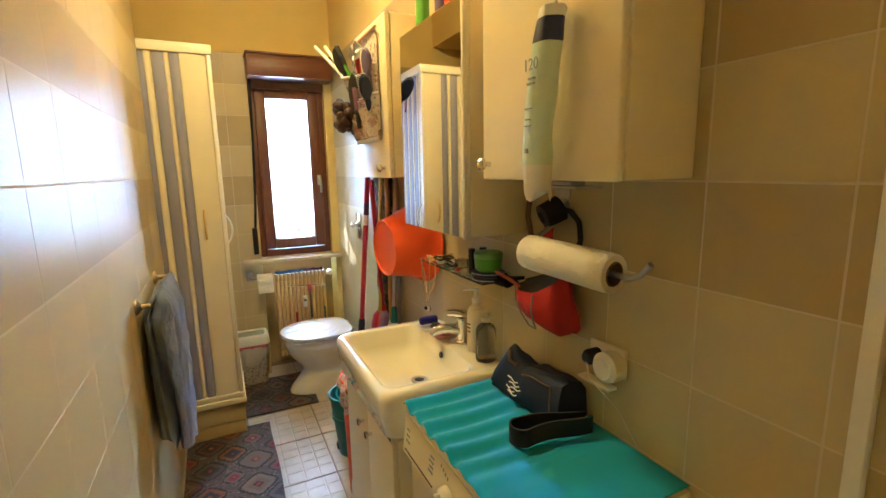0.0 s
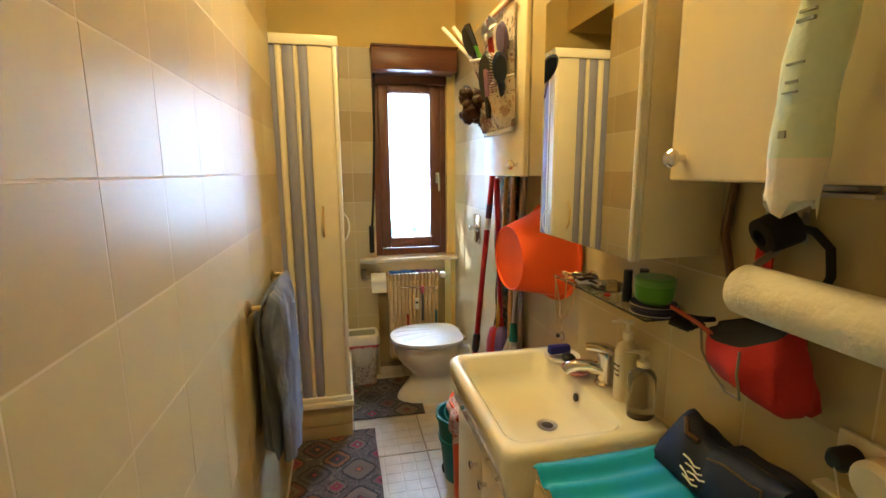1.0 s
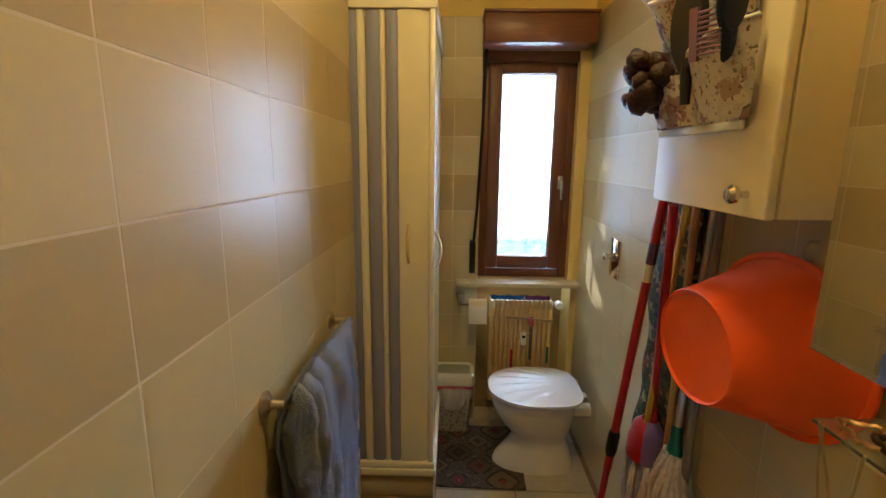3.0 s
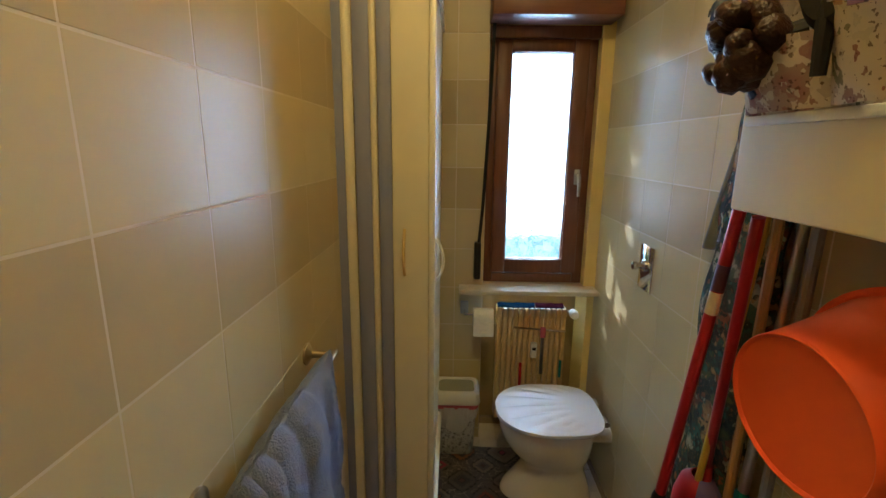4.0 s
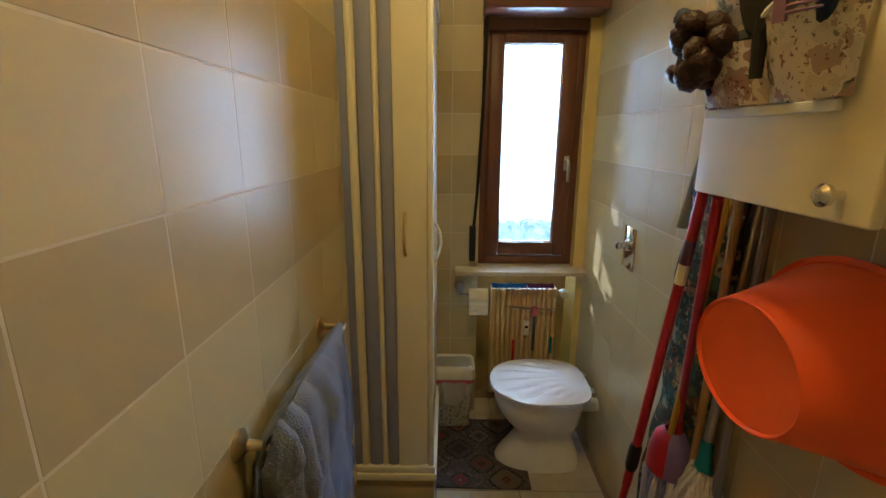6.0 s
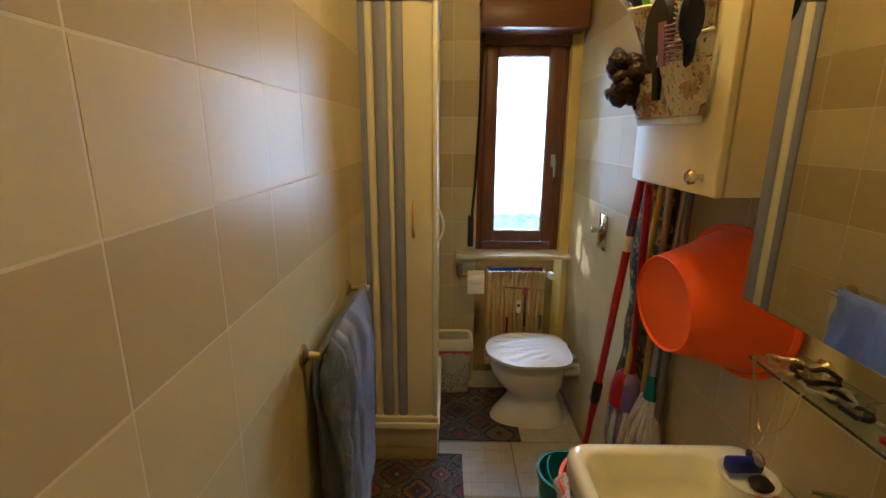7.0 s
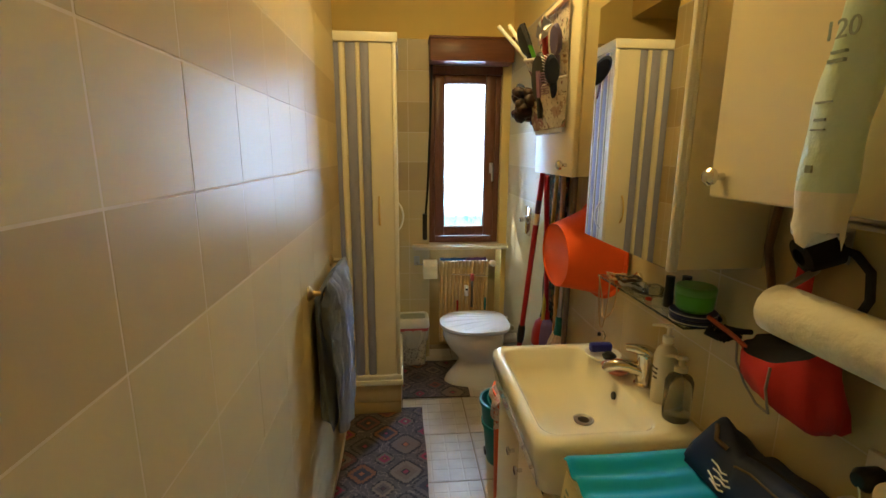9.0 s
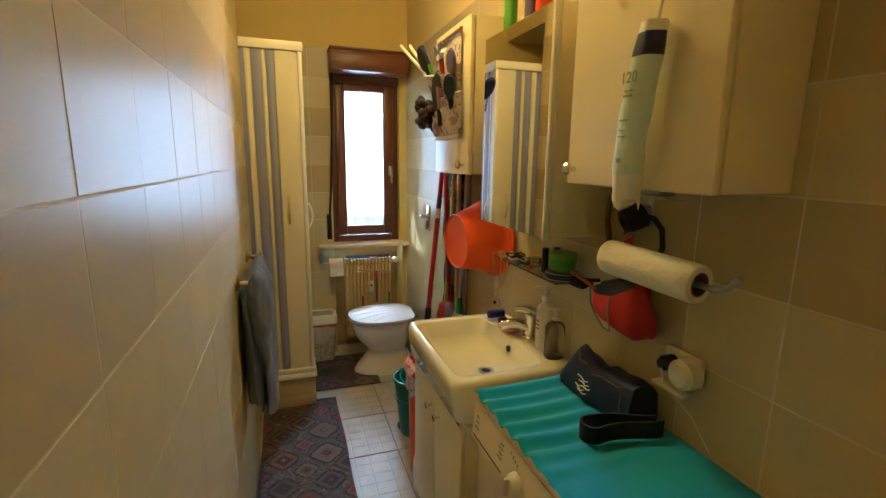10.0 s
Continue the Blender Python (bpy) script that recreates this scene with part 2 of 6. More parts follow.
M_BLUETIN = mat("blue_tin", (0.006, 0.010, 0.075), 0.3, var=0.1)
M_BLUE = mat("blue_plastic", (0.010, 0.014, 0.22), 0.4)
M_PINKSOAP = mat("pink_soap", (0.58, 0.24, 0.17), 0.45, var=0.08)
M_GLASS = mat("shelf_glass", (0.78, 0.86, 0.80), 0.04, var=0.02, bump=0.0, trans=0.92, rvar=0.02)
M_CLEAR = mat("clear_bottle", (0.97, 0.95, 0.88), 0.06, var=0.02, bump=0.0, trans=0.94, rvar=0.03)
M_GREYCLOTH = mat("grey_cloth", (0.19, 0.21, 0.25), 0.95, var=0.15, scale=20, bump=0.7, bscale=300)
M_BROWNCLIP = mat("brown_acetate", (0.030, 0.009, 0.005), 0.35, var=0.5, scale=60, bump=0.9, bscale=160, dist=0.004)
M_PURPLE = mat("purple_plastic", (0.10, 0.045, 0.10), 0.4)
M_LILAC = mat("lilac_plastic", (0.22, 0.11, 0.20), 0.4)
M_BLONDE = mat("wood_ochre", (0.42, 0.22, 0.06), 0.5, var=0.25, scale=20, stretch=(8, 8, 0.6))
M_STRING = mat("mop_string", (0.52, 0.50, 0.50), 0.95, var=0.25, scale=60, bump=0.7, bscale=200)
M_STRING_B = mat("mop_string_blue", (0.22, 0.24, 0.40), 0.95, var=0.3, scale=60, bump=0.7, bscale=200)
M_MAUVE = mat("mauve_bristle", (0.10, 0.07, 0.16), 0.6, var=0.2, scale=30)
M_VIOLET = mat("violet_plastic", (0.16, 0.11, 0.30), 0.45, var=0.1)
M_GILT = mat("yellowed_plastic", (0.62, 0.44, 0.16), 0.25, var=0.08)
M_YELLOW = mat("yellow_plastic", (0.50, 0.32, 0.02), 0.45)
M_GOLD = mat("costume_gold", (0.55, 0.38, 0.18), 0.3, metal=1.0, var=0.3, scale=60)
M_FLORAL = print_mat("floral_cover", [(0.030, 0.036, 0.022), (0.34, 0.20, 0.07), (0.035, 0.075, 0.045), (0.014, 0.018, 0.012), (0.36, 0.31, 0.19), (0.09, 0.10, 0.03), (0.04, 0.11, 0.075), (0.24, 0.08, 0.03)], 20, cover=0.95)
M_STRING_P = mat("mop_string_maroon", (0.30, 0.05, 0.09), 0.95, var=0.4, scale=90, bump=0.7, bscale=200, c2=(0.55, 0.45, 0.47))
M_ORGANIZER = print_mat("organizer_print", [(0.62, 0.54, 0.44), (0.17, 0.05, 0.08), (0.55, 0.46, 0.38), (0.30, 0.12, 0.13), (0.64, 0.57, 0.47), (0.16, 0.17, 0.13), (0.40, 0.26, 0.22), (0.60, 0.52, 0.44)], 22, cover=0.62)
M_BINPRINT = print_mat("bin_print", [(0.52, 0.50, 0.48), (0.30, 0.28, 0.30), (0.62, 0.60, 0.57), (0.22, 0.20, 0.22)], 60, 0.4, 0.05)
M_STRIPE = print_mat("striped_cloth", [(0.72, 0.55, 0.48), (0.62, 0.10, 0.05), (0.75, 0.62, 0.55), (0.60, 0.16, 0.08)], 70)
M_RACK = mat("silver_clip", (0.5, 0.5, 0.5), 0.25, metal=1.0)


# ---------- mesh tools ----------
def box(bm, x0, x1, y0, y1, z0, z1, bev=0.0, seg=2):
    vs = [bm.verts.new((x, y, z)) for x in (x0, x1) for y in (y0, y1) for z in (z0, z1)]
    fs = [bm.faces.new([vs[i] for i in f]) for f in ((0, 1, 3, 2), (4, 6, 7, 5), (0, 4, 5, 1), (2, 3, 7, 6), (0, 2, 6, 4), (1, 5, 7, 3))]
    if bev:
        es = list({e for f in fs for e in f.edges})
        bmesh.ops.bevel(bm, geom=es, offset=bev, segments=seg, affect="EDGES", profile=0.5)
    return bm


def cube(*a, **k):
    return box(bmesh.new(), *a, **k)


def basis(d):
    d = Vector(d).normalized()
    u = d.cross(Vector((0, 0, 1)) if abs(d.z) < 0.9 else Vector((1, 0, 0))).normalized()
    return u, d.cross(u)


def tube(bm, pts, r, seg=10, closed=False, cap=True):
    pts = [Vector(p) for p in pts]
    rs = r if isinstance(r, (list, tuple)) else [r] * len(pts)
    rings, n = [], len(pts)
    u = None
    for i, p in enumerate(pts):
        a = pts[(i - 1) % n] if (i or closed) else p
        c = pts[(i + 1) % n] if (i < n - 1 or closed) else p
        d = (c - a).normalized()
        if u is None:
            u, v = basis(d)
        else:
            u = (u - d * u.dot(d)).normalized()
            v = d.cross(u)
        rings.append([bm.verts.new(p + rs[i] * (math.cos(k * math.tau / seg) * u + math.sin(k * math.tau / seg) * v)) for k in range(seg)])
    for i in range(n if closed else n - 1):
        a, c = rings[i], rings[(i + 1) % n]
        for k in range(seg):
            bm.faces.new((a[k], a[(k + 1) % seg], c[(k + 1) % seg], c[k]))
    if cap and not closed:
        bm.faces.new(rings[0][::-1])
        bm.faces.new(rings[-1])
    return bm


def lathe(bm, prof, m=Matrix(), seg=28, sx=1.0, sy=1.0):
    """Turn a profile of (radius, height) round z, then lay it by m. Closed where the radius is nought."""
    rings = []
    for r, z in prof:
        if r < 1e-6:
            rings.append([bm.verts.new(m @ Vector((0, 0, z)))])
        else:
            rings.append([bm.verts.new(m @ Vector((r * sx * math.cos(k * math.tau / seg), r * sy * math.sin(k * math.tau / seg), z))) for k in range(seg)])
    for a, c in zip(rings, rings[1:]):
        for k in range(seg):
            q = (k + 1) % seg
            if len(a) == 1 and len(c) == 1:
                continue
            if len(a) == 1:
                bm.faces.new((a[0], c[q], c[k]))
            elif len(c) == 1:
                bm.faces.new((a[k], a[q], c[0]))
            else:
                bm.faces.new((a[k], a[q], c[q], c[k]))
    return bm


def loft(bm, rings, cap=True):
    """Skin rings of equal count."""
    vr = [[bm.verts.new(p) for p in ring] for ring in rings]
    n = len(vr[0])
    for a, c in zip(vr, vr[1:]):
        for k in range(n):
            bm.faces.new((a[k], a[(k + 1) % n], c[(k + 1) % n], c[k]))
    if cap:
        bm.faces.new(vr[0][::-1])
        bm.faces.new(vr[-1])
    return bm


def sheet(bm, f, nu, nv, thick=0.004):
    """A cloth: f(u, v) gives a point; it gets a thickness."""
    g = [[bm.verts.new(f(i / nu, j / nv)) for j in range(nv + 1)] for i in range(nu + 1)]
    fs = [bm.faces.new((g[i][j], g[i + 1][j], g[i + 1][j + 1], g[i][j + 1])) for i in range(nu) for j in range(nv)]
    if thick:
        bm.normal_update()
        bmesh.ops.solidify(bm, geom=fs, thickness=thick)
    return bm


def rrect(cx, cy, hx, hy, r, z, n=6):
    """A rounded rectangle's ring."""
    out = []
    for qx, qy, a0 in ((1, 1, 0), (-1, 1, 90), (-1, -1, 180), (1, -1, 270)):
        for i in range(n + 1):
            a = radians(a0 + 90 * i / n)
            out.append(Vector((cx + qx * (hx - r) + r * math.cos(a), cy + qy * (hy - r) + r * math.sin(a), z)))
    return out


def finish(name, bm, material, smooth=35):
    bmesh.ops.remove_doubles(bm, verts=bm.verts, dist=1e-6)
    bmesh.ops.recalc_face_normals(bm, faces=bm.faces)
    me = bpy.data.meshes.new(name)
    bm.to_mesh(me)
    bm.free()
    me.materials.append(material)
    if smooth:
        me.polygons.foreach_set("use_smooth", [True] * len(me.polygons))
        me.set_sharp_from_angle(angle=radians(smooth))
    return me


ORIGIN = {}


def thing(name, at, label, category, group="", kind=""):
    """An empty at a thing's base; its parts are given in world metres."""
    ob = new(name)
    ob.location = at
    ob.empty_display_size = 0.05
    ORIGIN[ob.name] = Vector(at)
    return tagged(ob, label, category, group, kind)


def root(ob):
    while ob.parent:
        ob = ob.parent
    return ob


def part(name, bm, material, parent, label="", smooth=35):
    o = ORIGIN.get(root(parent).name, Vector((0, 0, 0)))
    bmesh.ops.translate(bm, vec=-o, verts=bm.verts)
    ob = new(name, finish(name, bm, material, smooth))
    ob.parent = parent
    if label:
        ob["label"] = label
    return ob


def solo(name, bm, material, label, category, group="", kind="", smooth=35):
    """A thing of one mesh, its origin at its base."""
    vs = [v.co for v in bm.verts]
    o = Vector((sum(v.x for v in vs) / len(vs), sum(v.y for v in vs) / len(vs), min(v.z for v in vs)))
    bmesh.ops.translate(bm, vec=-o, verts=bm.verts)
    ob = new(name, finish(name, bm, material, smooth))
    ob.location = o
    ORIGIN[ob.name] = o
    return tagged(ob, label, category, group, kind)


def setting(name, bm, material, label, smooth=0):
    ob = new(name, finish(name, bm, material, smooth))
    return tagged(ob, label, name.split("_")[0], "", "structure")


def cylinder(p, q, r, seg=16):
    return tube(bmesh.new(), [p, q], r, seg)


def axis_x(x, y, z, s=1):
    """A pose whose z axis runs along s * x."""
    return Matrix.Translation((x, y, z)) @ Matrix.Rotation(radians(90 * s), 4, "Y")


def axis_y(x, y, z, s=1):
    return Matrix.Translation((x, y, z)) @ Matrix.Rotation(radians(-90 * s), 4, "X")


# ---------- the room ----------
LX, RX, WY, BY, TOP = -0.21, 0.89, 3.470, -0.75, 2.72
END = 2.664         # where the left wall stops at the shower
ROW, COL, RCOL = 0.203, 0.2325, 0.2235
floor = setting("floor", cube(-1.0, RX + 0.12, BY - 0.1, 3.85, -0.12, -0.004), M_FGROUT, "beige stone-look tiled bathroom floor with dark joints")
ceiling = setting("ceiling", cube(-1.0, RX + 0.12, BY - 0.1, 3.85, TOP, TOP + 0.1), M_CEIL, "cream painted bathroom ceiling")
wall_left = setting("wall_left", cube(LX - 0.12, LX - 0.008, BY, END, 0, TOP), M_PAINT, "long wall clad in cream and beige glossy tiles")
wall_right = setting("wall_right", cube(RX + 0.008, RX + 0.12, BY, 3.85, 0, TOP), M_PAINT, "long wall clad in cream and beige glossy tiles")
wall_back = setting("wall_back", cube(LX - 0.12, RX + 0.12, BY - 0.1, BY, 0, TOP), M_PAINT, "plain cream painted wall behind the entrance")
bm = bmesh.new()
box(bm, -1.0, 0.318, WY + 0.008, WY + 0.30, 0, TOP)
box(bm, 0.318, RX + 0.008, WY + 0.008, WY + 0.30, 2.13, TOP)
box(bm, 0.835, RX + 0.008, WY + 0.008, WY + 0.30, 0.88, 2.13)
box(bm, 0.858, RX + 0.008, WY + 0.008, WY + 0.30, 0, 0.88)
# niche back wall, its shade under the sill given as a darker colour
niche_back = setting("wall_niche", cube(0.318, 0.858, WY + 0.22, WY + 0.30, 0, 0.88), M_NICHE_SHADE, "back wall of the radiator niche, coloured darker for its shade")
wall_window = setting("wall_window", bm, M_PAINT, "tiled end wall with a window recess and radiator niche")
bm = bmesh.new()
box(bm, -1.0, -0.95, END, WY, 0, TOP)
box(bm, -0.95, LX - 0.12, END - 0.06, END, 0, TOP)
box(bm, -0.95, LX - 0.14, END, WY, 2.46, TOP)
wall_shower = setting("wall_shower", bm, M_PAINT, "plain wall closing the shower recess")


# joints: a thin bed between the tiles, a millimetre back
for wall, ext in ((wall_left, (LX - 0.008, LX - 0.0004, -0.20, END, 0.0, 2.295)), (wall_right, (RX + 0.0004, RX + 0.008, 0.073, WY, 0.0, 2.28)), (wall_window, (-0.70, 0.318, WY + 0.0004, WY + 0.008, 0.0, 2.28))):
    bed = new("joint_bed", finish("joint_bed", cube(*ext), M_GROUT, 0))
    bed.parent = wall


def tile_mesh(name, w, h, material, d=0.008):
    bm = bmesh.new()
    g, b = 0.0014, 0.0009
    a = [Vector((-w / 2 + g, 0, -h / 2 + g)), Vector((w / 2 - g, 0, -h / 2 + g)), Vector((w / 2 - g, 0, h / 2 - g)), Vector((-w / 2 + g, 0, h / 2 - g))]
    back = [bm.verts.new(p) for p in a]
    mid = [bm.verts.new(p + Vector((0, -d + b, 0))) for p in a]
    front = [bm.verts.new(Vector((p.x - math.copysign(b, p.x), -d, p.z - math.copysign(b, p.z)))) for p in a]
    for r1, r2 in ((back, mid), (mid, front)):
        for k in range(4):
            bm.faces.new((r1[k], r1[(k + 1) % 4], r2[(k + 1) % 4], r2[k]))
    bm.faces.new(front)
    return finish(name, bm, material, 0)


TILES = {}


def lay_tile(wall, x, y, z, w, h, turn, beige):
    key = (round(w, 3), round(h, 3), beige)
    if key not in TILES:
        TILES[key] = tile_mesh("tile", w, h, M_TILE_B if beige else M_TILE)
    ob = new("tile", TILES[key])
    ob.parent = wall
    # each tile sits a little differently, so reflections break at the joints
    ob.matrix_basis = pose(x, y, z, random.uniform(-0.12, 0.12), 0, turn + random.uniform(-0.12, 0.12))


def is_beige(k):
    return k in (6, 8, 10)


def rows(z0, top):
    """Row number, bottom and top of each course of tiles."""
    out, k = [], 0
    edges = [0.0] + [z0 + ROW * i for i in range(12)]
    for lo, hi in zip(edges, edges[1:]):
        if lo < top - 0.01:
            out.append((k, lo, min(hi, top)))
        k += 1
    return out
# ---------- window ----------
window = thing("window_1", (0.575, 3.55, 0.93), "tall narrow brown wooden casement window with frosted pane, closed", "window", "", "structure")
FX0, FX1, FZ0, FZ1, FY = 0.318, 0.835, 0.905, 2.13, 3.555


def ring_frame(x0, x1, z0, z1, w, y0, y1, bev=0.006):
    bm = bmesh.new()
    box(bm, x0, x0 + w, y0, y1, z0, z1, bev)
    box(bm, x1 - w, x1, y0, y1, z0, z1, bev)
    box(bm, x0 + w - 0.001, x1 - w + 0.001, y0, y1, z0, z0 + w, bev)
    box(bm, x0 + w - 0.001, x1 - w + 0.001, y0, y1, z1 - w, z1, bev)
    return bm


part("window_frame", ring_frame(FX0, FX1, FZ0 - 0.022, FZ1, 0.05, FY - 0.02, FY + 0.05), M_WOOD, window)
sash = part("sash", ring_frame(FX0 + 0.04, FX1 - 0.04, FZ0 + 0.035, FZ1 - 0.04, 0.072, FY - 0.036, FY + 0.03, 0.008), M_WOOD, window)
part("glazing_bead", ring_frame(FX0 + 0.106, FX1 - 0.106, FZ0 + 0.10, FZ1 - 0.106, 0.010, FY - 0.022, FY - 0.008, 0.003), M_WOOD, sash)
m, nt, b = nodes_of("frosted_pane")
b.inputs["Base Color"].default_value = (0.96, 0.98, 0.98, 1)
b.inputs["Roughness"].default_value = 0.05
b.inputs["Transmission Weight"].default_value = 1.0
b.inputs["IOR"].default_value = 1.3
bp = nt.nodes.new("ShaderNodeBump")
bp.inputs["Strength"].default_value = 0.35
bp.inputs["Distance"].default_value = 0.006
vt = nt.nodes.new("ShaderNodeTexVoronoi")
vt.inputs["Scale"].default_value = 70
tc = nt.nodes.new("ShaderNodeTexCoord")
nt.links.new(tc.outputs["Object"], vt.inputs["Vector"])
nt.links.new(vt.outputs["Distance"], bp.inputs["Height"])
nt.links.new(bp.outputs[0], b.inputs["Normal"])
pane = part("pane", cube(FX0 + 0.105, FX1 - 0.105, FY, FY + 0.006, FZ0 + 0.10, FZ1 - 0.105), m, sash, "bright frosted glass")
pane.visible_shadow = False
handle = bmesh.new()
box(handle, 0.757, 0.785, FY - 0.045, FY - 0.034, 1.40, 1.475, 0.005)
tube(handle, [(0.771, FY - 0.04, 1.452), (0.771, FY - 0.075, 1.452), (0.772, FY - 0.082, 1.44), (0.774, FY - 0.080, 1.40), (0.775, FY - 0.074, 1.345)], [0.008, 0.008, 0.009, 0.009, 0.007], 10)
part("window_handle", handle, M_STEEL, window, "steel lever handle")

sill = setting("window_sill", cube(0.195, RX - 0.004, 3.372, 3.56, 0.862, 0.886, 0.005), M_MARBLE, "pale beige marble window sill", 35)
box_bm = bmesh.new()
box(box_bm, 0.315, 0.868, 3.30, WY + 0.002, 2.125, 2.262, 0.006)
box(box_bm, 0.310, 0.873, 3.292, WY + 0.002, 2.262, 2.276, 0.003)
shutter = setting("shutter_box", box_bm, M_WOODBOX, "brown wooden roller shutter box over the window", 35)
bm = bmesh.new()
box(bm, 0.322, 0.832, WY + 0.02, FY - 0.02, 2.075, 2.128)
setting("shutter_lintel", bm, M_WOOD, "dark wooden lintel under the shutter box")

belt = thing("shutter_strap", (0.29, 3.41, 0.93), "dark grey roller shutter strap with its wall winder", "shutter strap")
bm = bmesh.new()
g = [(0.333, 3.42, 2.12), (0.322, 3.43, 1.7), (0.305, 3.44, 1.3), (0.290, 3.445, 1.10)]
for p, q in zip(g, g[1:]):
    loft(bm, [[Vector((c[0] - 0.008, c[1], c[2])), Vector((c[0] + 0.008, c[1], c[2])), Vector((c[0] + 0.008, c[1] + 0.002, c[2])), Vector((c[0] - 0.008, c[1] + 0.002, c[2]))] for c in (p, q)])
part("strap", bm, M_STRAP, belt)
part("winder", cube(0.268, 0.302, 3.425, WY + 0.001, 0.925, 1.115, 0.008), M_BLACK, belt, "brown-black winder case")

# daylight and bushes outside
m, nt, b = nodes_of("daylight")
nt.nodes.remove(b)
em = nt.nodes.new("ShaderNodeEmission")
tc = nt.nodes.new("ShaderNodeTexCoord")
sp = nt.nodes.new("ShaderNodeSeparateXYZ")
nt.links.new(tc.outputs["Object"], sp.inputs[0])
leaf = noise_tex(nt, 16, 5, None, 0.7)
leaf = mathn(nt, "MULTIPLY_ADD", leaf, 4.0, -1.6)
leaf.node.use_clamp = True
hgt = mathn(nt, "MULTIPLY_ADD", sp.outputs[2], -2.4, 3.35)
hgt.node.use_clamp = True
bush = mixc(nt, leaf, (0.009, 0.017, 0.017), (0.042, 0.052, 0.052))
nt.links.new(mixc(nt, hgt, (0.64, 0.81, 1.0), bush), em.inputs[0])
em.inputs[1].default_value = DAYLIGHT
nt.links.new(em.outputs[0], nt.nodes["Material Output"].inputs[0])
sky_bm = cube(0.40, 2.1, 4.30, 4.31, 0.2, 3.6)
# second glowing panel, out of view, added to brighten the right-hand wall
box(sky_bm, -1.8, 0.398, 4.30, 4.31, 2.15, 3.6)
backdrop = setting("backdrop", sky_bm, m, "bright overcast daylight over pale green bushes, with an added unseen glowing panel")

# unseen shrub added outside to screen the sun: layered leaves, gaps for its flecks
rnd = random.Random(11)
FLECKS = [(3.290, 0.96, 0.120), (3.31, 1.06, 0.060), (3.27, 0.88, 0.050), (3.12, 1.53, 0.014), (2.85, 1.49, 0.012), (3.08, 1.235, 0.012)]
FLECKS += [(3.27, 0.86 - 0.05 * i, 0.004) for i in range(4)]             # thin streak down the wall
FLECKS += [(3.20 - 0.05 * i, 0.915 - 0.005 * i, 0.006) for i in range(12)]  # long slanting streak
sh = bmesh.new()
for layer in range(3):
    y = 4.02 + 0.05 * layer
    for i in range(26):
        for j in range(44):
            c = Vector((-0.75 + 0.045 * i + rnd.uniform(-0.02, 0.02), y, 0.35 + 0.052 * j + rnd.uniform(-0.02, 0.02)))
            hit = False
            for wy, wz, r in FLECKS:
                s = (y - wy) / 1.3
                if math.hypot(c.x - (RX - s), c.z - (wz + 0.55 * s)) < r + 0.040:
                    hit = True
            if hit or c.x > 0.44:
                continue
            a, L, w = rnd.uniform(0, math.tau), rnd.uniform(0.040, 0.058), rnd.uniform(0.026, 0.034)
            u, v = Vector((math.cos(a), rnd.uniform(-0.3, 0.3), math.sin(a))), Vector((-math.sin(a), rnd.uniform(-0.3, 0.3), math.cos(a)))
            sh.faces.new([sh.verts.new(c + u * L * p + v * w * q) for p, q in ((-1, 0), (-0.3, 0.9), (0.4, 0.8), (1, 0), (0.4, -0.8), (-0.3, -0.9))])
me = bpy.data.meshes.new("shrub")
sh.to_mesh(me)
sh.free()
me.materials.append(mat("leaf_green", (0.05, 0.09, 0.04), 0.5, var=0.4, scale=12))
shrub = tagged(new("shrub", me), "dense dark green shrub added out of view to screen the sun", "shrub", "", "stuff")
tube_bm = bmesh.new()
for k in range(5):
    tube(tube_bm, [(-0.2 + 0.06 * k, 4.14, -0.1), (-0.35 + 0.17 * k, 4.15, 1.2), (-0.5 + 0.22 * k, 4.15, 2.4)], [0.02, 0.014, 0.006], 8)
stem = new("stem", finish("stem", tube_bm, M_WOOD))
stem.parent = shrub
setting("ground", cube(-2.5, 3.5, 3.86, 6.5, -0.15, -0.05), mat("garden_soil", (0.10, 0.085, 0.06), 0.95, var=0.4), "garden ground outside the window")

# ceiling lamp with warm bulbs
lamp = thing("ceiling_lamp", (0.28, LAMP_Y, TOP), "round opal glass ceiling lamp, lit warm", "lamp")
part("base", lathe(bmesh.new(), [(0, 0), (0.11, 0), (0.115, -0.01), (0.11, -0.025), (0, -0.025)], Matrix.Translation((0.28, LAMP_Y, TOP - 0.001))), M_BRASS, lamp)
m, nt, b = nodes_of("opal_glow")
b.inputs["Base Color"].default_value = (0.9, 0.8, 0.6, 1)
b.inputs["Emission Color"].default_value = (1.0, 0.69, 0.23, 1)
b.inputs["Emission Strength"].default_value = LAMP
part("globe", lathe(bmesh.new(), [(0.095, -0.02), (0.11, -0.05), (0.10, -0.085), (0.065, -0.11), (0, -0.12)], Matrix.Translation((0.28, LAMP_Y, TOP))), m, lamp, "glowing opal glass")

# ---------- open door beside the washing machine ----------
door = thing("door_1", (0.86, -0.2, 0), "white painted door standing open against the wall", "door", "", "structure")
part("leaf", cube(0.842, 0.882, -0.70, 0.150, 0.006, 2.06, 0.004), M_LINO, door)
hb = bmesh.new()
tube(hb, [(0.841, -0.60, 1.02), (0.80, -0.60, 1.02), (0.795, -0.59, 1.02), (0.795, -0.49, 1.02)], 0.008, 10)
box(hb, 0.836, 0.8415, -0.625, -0.575, 0.94, 1.10, 0.002)
part("door_handle", hb, M_BRASS, door)

